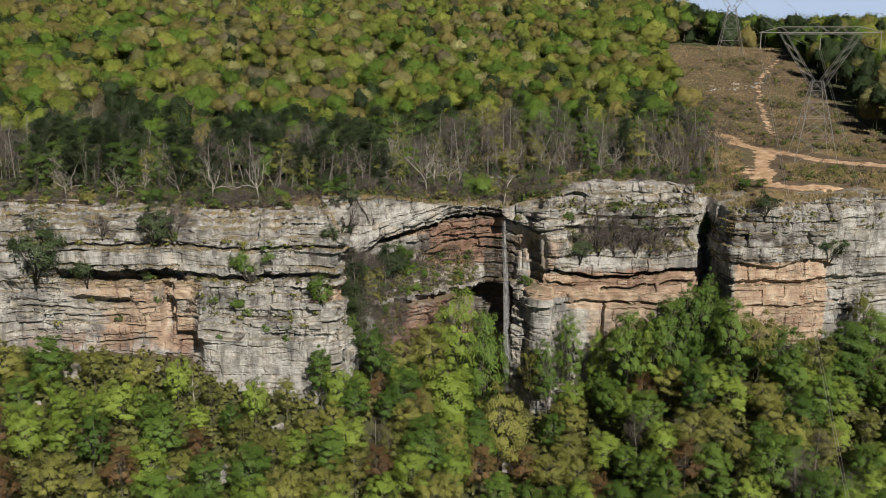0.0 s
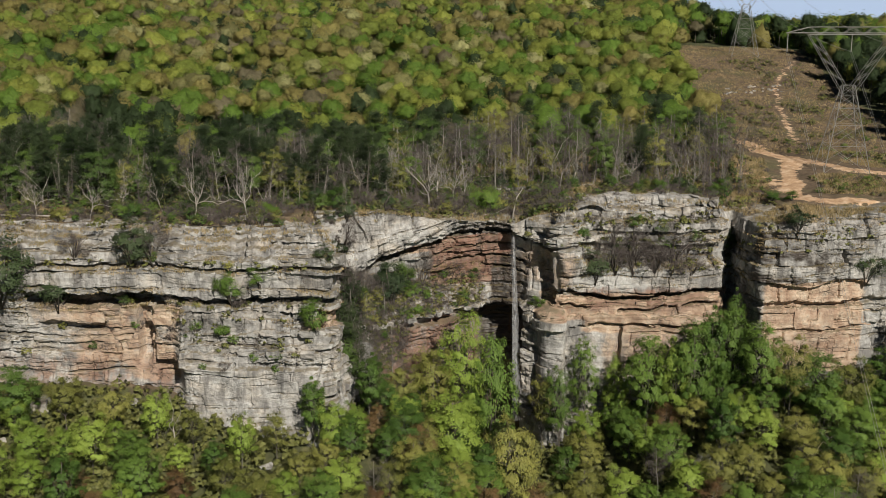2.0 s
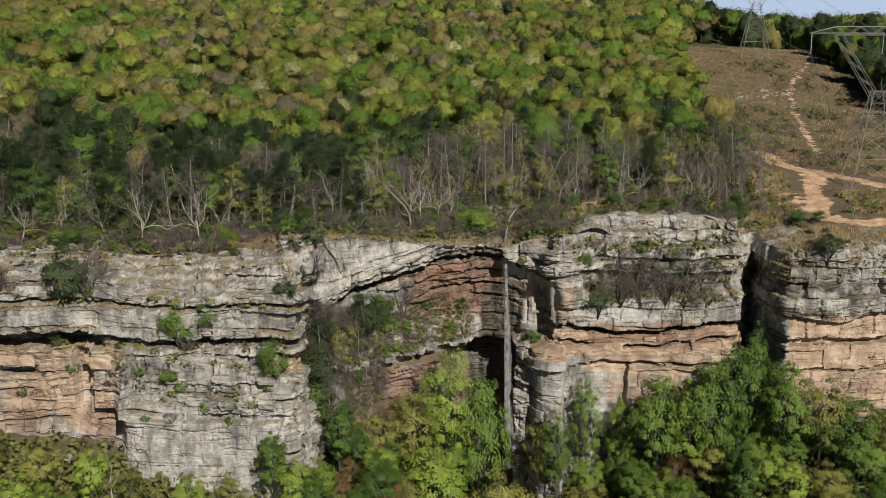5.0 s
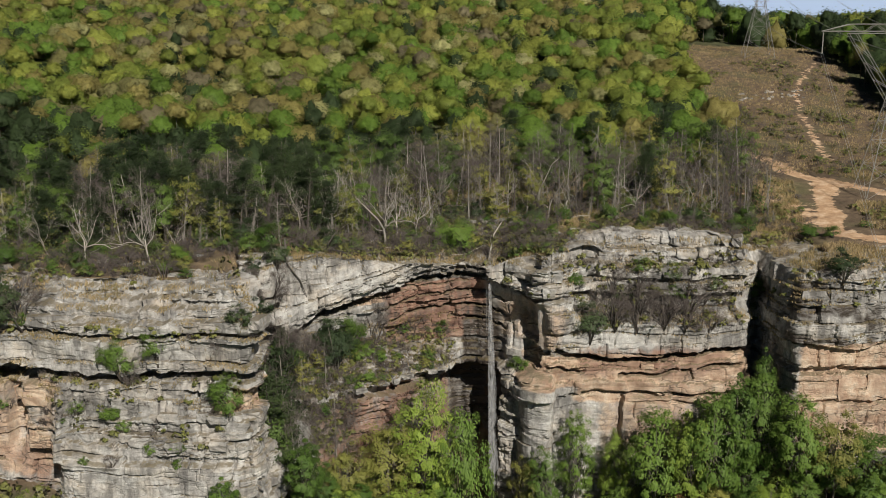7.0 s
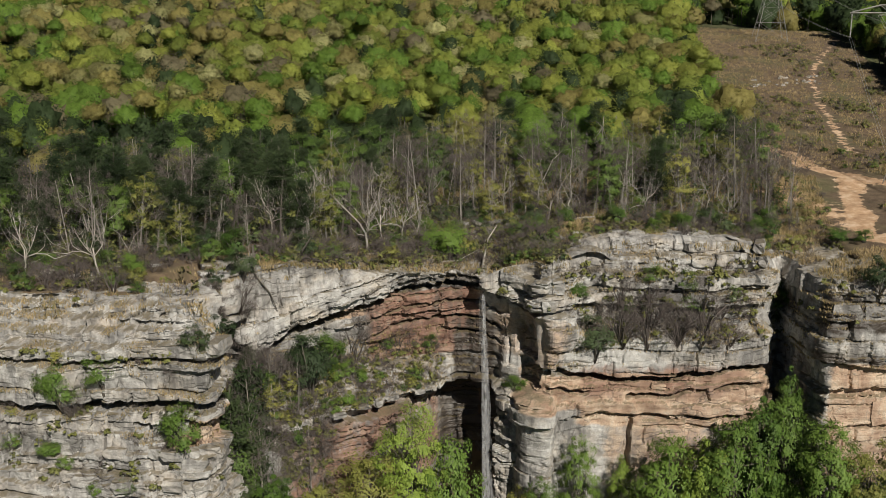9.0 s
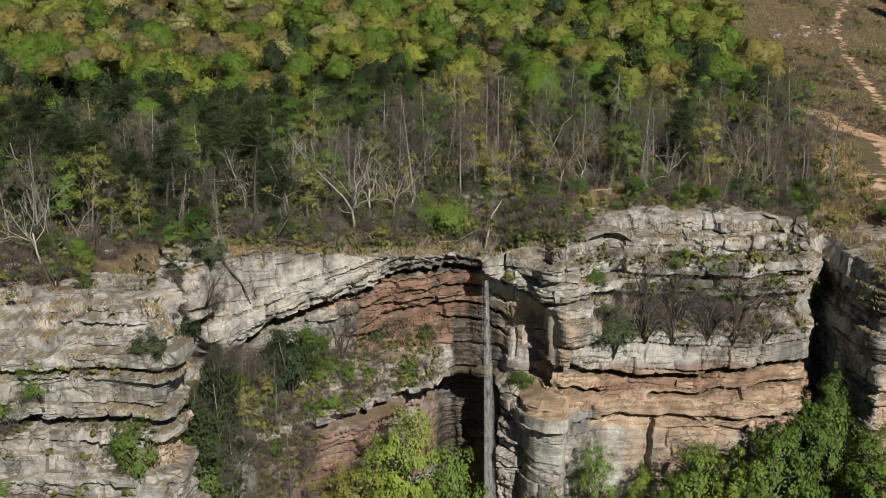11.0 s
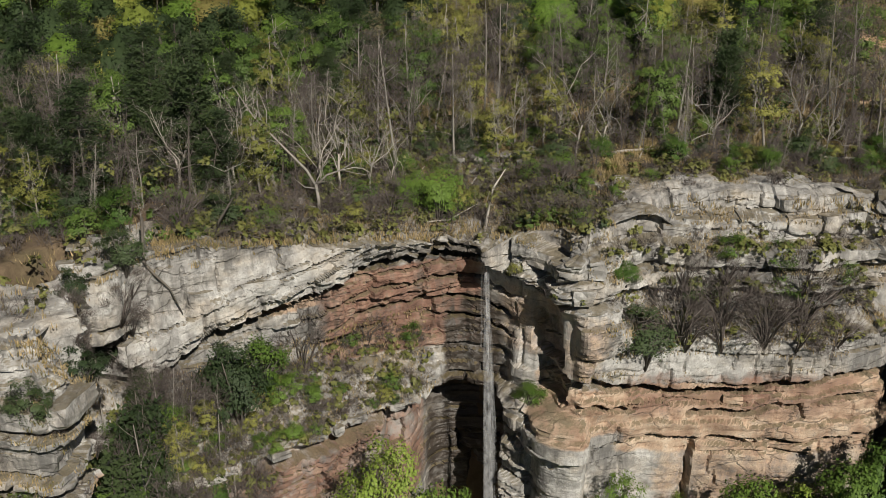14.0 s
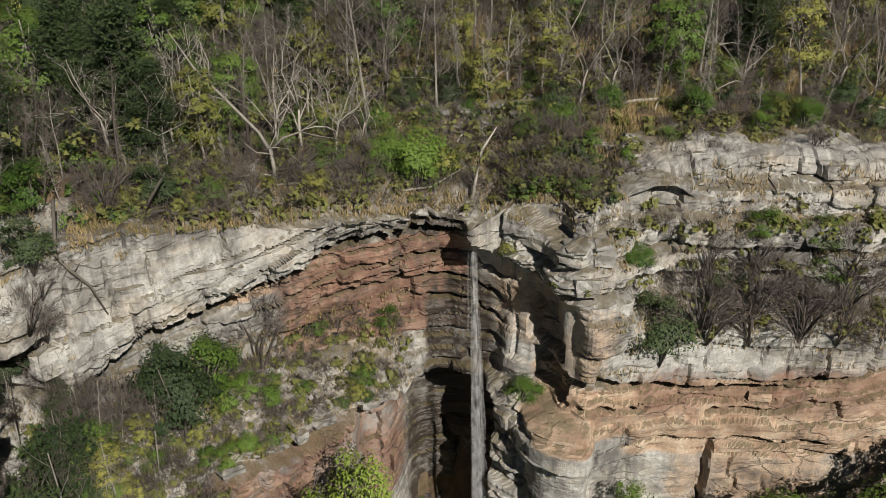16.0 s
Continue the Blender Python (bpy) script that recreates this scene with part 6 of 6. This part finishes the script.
for x, y, k, s, t_ in ((9.2, 238.6, 1, 1.9, 1.2), (6.6, 239.6, 1, 1.5, 1.1), (11.4, 239.8, 2, 1.5, 1.2), (4.0, 238, 3, 1.6, 1.0), (-22.5, 226, 1, 1.7, 1.0), (-26, 224, 5, 1.8, 0.9), (-30, 226, 1, 1.6, 0.9), (-17, 227, 3, 1.6, 1.0), (61, 246, 1, 1.3, 0.8), (-2, 237, 3, 1.5, 0.9), (0.5, 239, 5, 1.5, 0.8), (19, 240, 3, 1.6, 0.9), (23, 241, 3, 1.4, 1.0), (72, 240, 1, 1.4, 0.7), (76, 238, 1, 1.2, 0.7)):
    place(bushes[k], x, y, float(top_of([x], [y])[0]) - 0.1, s, rng.uniform(0, 6.28), (0, 0), t_)


# dark growth in the bay behind the wall's corner
bay = np.argwhere((Yg > 203.5) & (Yg < 218.5) & (Xg < -19.9) & (Zg > 21) & (Zg < 45))
for q in bay[rng.choice(len(bay), 44, replace=False)]:
    place(bushes[int(rng.choice([0, 3, 3, 4, 4]))], VX[q[0], q[1]], VY[q[0], q[1]], VZ[q[0], q[1]] - 0.2, rng.uniform(0.5, 1.15), rng.uniform(0, 6.28), (0.1, 0), rng.uniform(0.9, 1.3))
high = np.argwhere((Yg > 208) & (Yg < 219.5) & (Xg < -19.5) & (Zg > 29) & (Zg < 44))
for q in high[rng.choice(len(high), 26, replace=False)]:
    place(bushes[int(rng.choice([0, 0, 3, 3, 4]))], VX[q[0], q[1]], VY[q[0], q[1]], VZ[q[0], q[1]] - 0.2, rng.uniform(0.7, 1.3), rng.uniform(0, 6.28), (0.1, 0), rng.uniform(0.9, 1.3))
low = np.argwhere((Yg > 205) & (Yg < 217.5) & (Xg < -20.2) & (Zg > 21) & (Zg < 29))
for q in low[rng.choice(len(low), 7, replace=False)]:
    place(edge[int(rng.choice([2, 3, 5, 6, 6]))], VX[q[0], q[1]], VY[q[0], q[1]], VZ[q[0], q[1]] - 0.4, rng.uniform(0.4, 0.7), rng.uniform(0, 6.28), rng.normal(0, 0.06, 2))


# thin trees that stand before the shaded foot of the inner wall
for x, y, k, top in ((-18.5, 212, 2, 32), (-15.8, 214.5, 3, 30.5), (-20.2, 208.5, 6, 31), (-13.2, 216, 2, 29.5), (-17.0, 210, 3, 29), (-19.6, 214.5, 6, 33), (-11.0, 215.5, 3, 27), (-16.6, 216.5, 5, 28.5), (-21.4, 211, 5, 30)):
    z = float(terrain([x], [y])[0][0])
    s = (top - z) / 14
    place(edge[k], x, y, z - 0.3, min(s, 1.5), rng.uniform(0, 6.28), rng.normal(0, 0.04, 2), max(1.0, s / 1.5))


# ---- loose and standing blocks of the cliff ----
def block_mesh(seed, tone):
    """A rough sandstone block, one metre each way, bedded and worn."""
    rg = np.random.default_rng(seed)
    bm = bmesh.new()
    bmesh.ops.create_cube(bm, size=1.0)
    bmesh.ops.subdivide_edges(bm, edges=bm.edges[:], cuts=2, use_grid_fill=True)
    for v in bm.verts:
        c = v.co
        k = 1 - 0.05 * (abs(c.x * 2) ** 6 * abs(c.z * 2) ** 6 + abs(c.y * 2) ** 6 * abs(c.z * 2) ** 6)
        v.co = Vector((c.x * k, c.y * k, c.z)) + Vector((rg.normal(0, 0.045), rg.normal(0, 0.045), rg.normal(0, 0.03)))
    me = bpy.data.meshes.new("rock_block")
    bm.to_mesh(me)
    bm.free()
    me.materials.append(ROCK)
    paint(me, "rock", np.tile(tone, (len(me.vertices), 1)))
    return me


PALE = [block_mesh(200 + k, (0, 0, 0, 1)) for k in range(7)]
TAN = [block_mesh(220 + k, (0.9, 0, 0, 1)) for k in range(5)]
RED = [block_mesh(240 + k, (0, 0.8, 0, 1)) for k in range(4)]


def set_block(kinds, x, z, wide, high, proud=0.25, deep=1.6):
    """A block seated in the face, standing a little proud of it."""
    i_, j_ = np.unravel_index(np.argmin((VX - x) ** 2 + (VZ - z) ** 2 + 0.02 * (VY - 215) * (VY > 0)), VX.shape)
    o_ = Vector((OUT[i_, 0], OUT[i_, 1], 0))
    p = Vector((VX[i_, j_], VY[i_, j_], z)) + o_ * (proud - deep / 2)
    ob = part("rock_block", kinds[int(rng.integers(len(kinds)))], cliff)
    turn = math.atan2(o_.x, -o_.y)
    ob.matrix_basis = Matrix.LocRotScale(p, Euler((rng.normal(0, 0.03), rng.normal(0, 0.03), turn + rng.normal(0, 0.05))), (wide, deep, high))
    return ob


def course(kinds, x0, x1, z0, z1, wmin, wmax, proud, miss=0.25):
    """A row of blocks between two bedding planes."""
    x = x0
    while x < x1:
        w_ = rng.uniform(wmin, wmax)
        if rng.random() > miss:
            h = (z1 - z0) * rng.uniform(0.82, 1.0)
            set_block(kinds, x + w_ / 2, z0 + h / 2 + rng.normal(0, 0.08), w_ * 0.95, h, proud + rng.normal(0, 0.18))
        x += w_


course(PALE, 27, 58, 42.0, 44.0, 2.2, 5.5, 0.15, 0.25)
course(PALE, 33, 57, 44.0, 45.6, 2.0, 5.0, 0.1, 0.35)
course(PALE, 18, 57, 39.2, 41.2, 2.5, 6.0, 0.15, 0.3)
course(PALE, 20, 38, 36.6, 38.6, 2.2, 5.0, 0.1, 0.3)
course(TAN, 23, 58, 23.4, 24.4, 1.8, 5.0, 0.3, 0.75)
course(TAN, 23, 58, 21.4, 22.6, 2.5, 6.0, 0.25, 0.75)
course(TAN, 66, 88, 20.0, 24.2, 3.0, 7.0, 0.1, 0.4)
course(PALE, 65, 90, 36.5, 39.0, 2.5, 6.0, 0.1, 0.5)
course(PALE, -90, -21, 34.5, 37.0, 3.0, 9.0, 0.1, 0.6)
course(PALE, -90, -21, 38.6, 40.4, 2.5, 7.0, 0.1, 0.55)
course(PALE, -49, -22, 28.6, 30.2, 1.4, 3.6, 0.3, 0.45)
course(PALE, -49, -22, 25.6, 27.0, 1.4, 3.6, 0.3, 0.45)
course(PALE, -49, -22, 22.0, 23.6, 1.6, 4.0, 0.3, 0.5)
course(TAN, -76, -51, 26.8, 28.8, 1.8, 4.5, 0.2, 0.55)
course(PALE, -20, -6, 38.6, 40.2, 1.8, 4.5, 0.15, 0.5)
course(RED, 0, 13, 33.0, 34.2, 1.2, 3.2, 0.2, 0.45)
course(RED, 1, 13, 29.6, 31.0, 1.4, 3.5, 0.2, 0.5)
course(PALE, -18, 6, 21.8, 22.8, 0.8, 2.6, 0.4, 0.5)
# slabs lying on the shelf above
for k in range(90):
    x = rng.uniform(-80, 64) if k < 46 else rng.uniform(27, 58)
    y = float(np.interp(x, [-80, -22, -5, 15, 35, 60], [209, 218, 233, 241, 235, 240])) + rng.uniform(-1, 7)
    ob = part("rock_slab", PALE[int(rng.integers(len(PALE)))], cliff)
    ob.matrix_basis = Matrix.LocRotScale((x, y, g(x, y) + 0.1), Euler((rng.normal(0, 0.12), rng.normal(0, 0.12), rng.uniform(0, 6.28))), (rng.uniform(0.6, 2.4), rng.uniform(0.6, 1.8), rng.uniform(0.3, 0.9)))
# broken outcrop in the grass above the fall
for k in range(34):
    x, y = rng.normal(14.5, 3.4), rng.normal(250.5, 1.1)
    ob = part("rock_slab", PALE[int(rng.integers(len(PALE)))], cliff)
    ob.matrix_basis = Matrix.LocRotScale((x, y, g(x, y) + rng.uniform(0.1, 1.3)), Euler((rng.normal(0, 0.22), rng.normal(0, 0.22), rng.uniform(0, 6.28))), (rng.uniform(0.8, 2.8), rng.uniform(0.7, 1.8), rng.uniform(0.25, 0.7)))
# boulders under the trees
for k in range(34):
    x, y = rng.uniform(-90, 95), rng.uniform(178, 214)
    z_, d_, w_ = terrain([x], [y])
    if d_[0] > -2:
        continue
    ob = new("boulder", PALE[int(rng.integers(len(PALE)))])
    q = rng.uniform(1.2, 3.6)
    ob.matrix_basis = Matrix.LocRotScale((x, y, float(z_[0]) + q * 0.25), Euler((rng.normal(0, 0.3), rng.normal(0, 0.3), rng.uniform(0, 6.28))), (q * 1.3, q, q * 0.8))
    tagged(ob, "pale sandstone boulder lying on the wooded slope", "boulder")
# low rock ledge across the clearing
for k in range(24):
    x = rng.uniform(98, 122)
    y = 384 + rng.uniform(-5, 5) + (x - 110) * 0.2
    ob = new("boulder", PALE[int(rng.integers(len(PALE)))])
    ob.matrix_basis = Matrix.LocRotScale((x, y, g(x, y) + 0.05), Euler((rng.normal(0, 0.2), rng.normal(0, 0.2), rng.uniform(0, 6.28))), (rng.uniform(0.6, 1.7), rng.uniform(0.6, 1.2), rng.uniform(0.4, 0.9)))
    tagged(ob, "grey boulder in a low ledge across the clearing", "boulder")
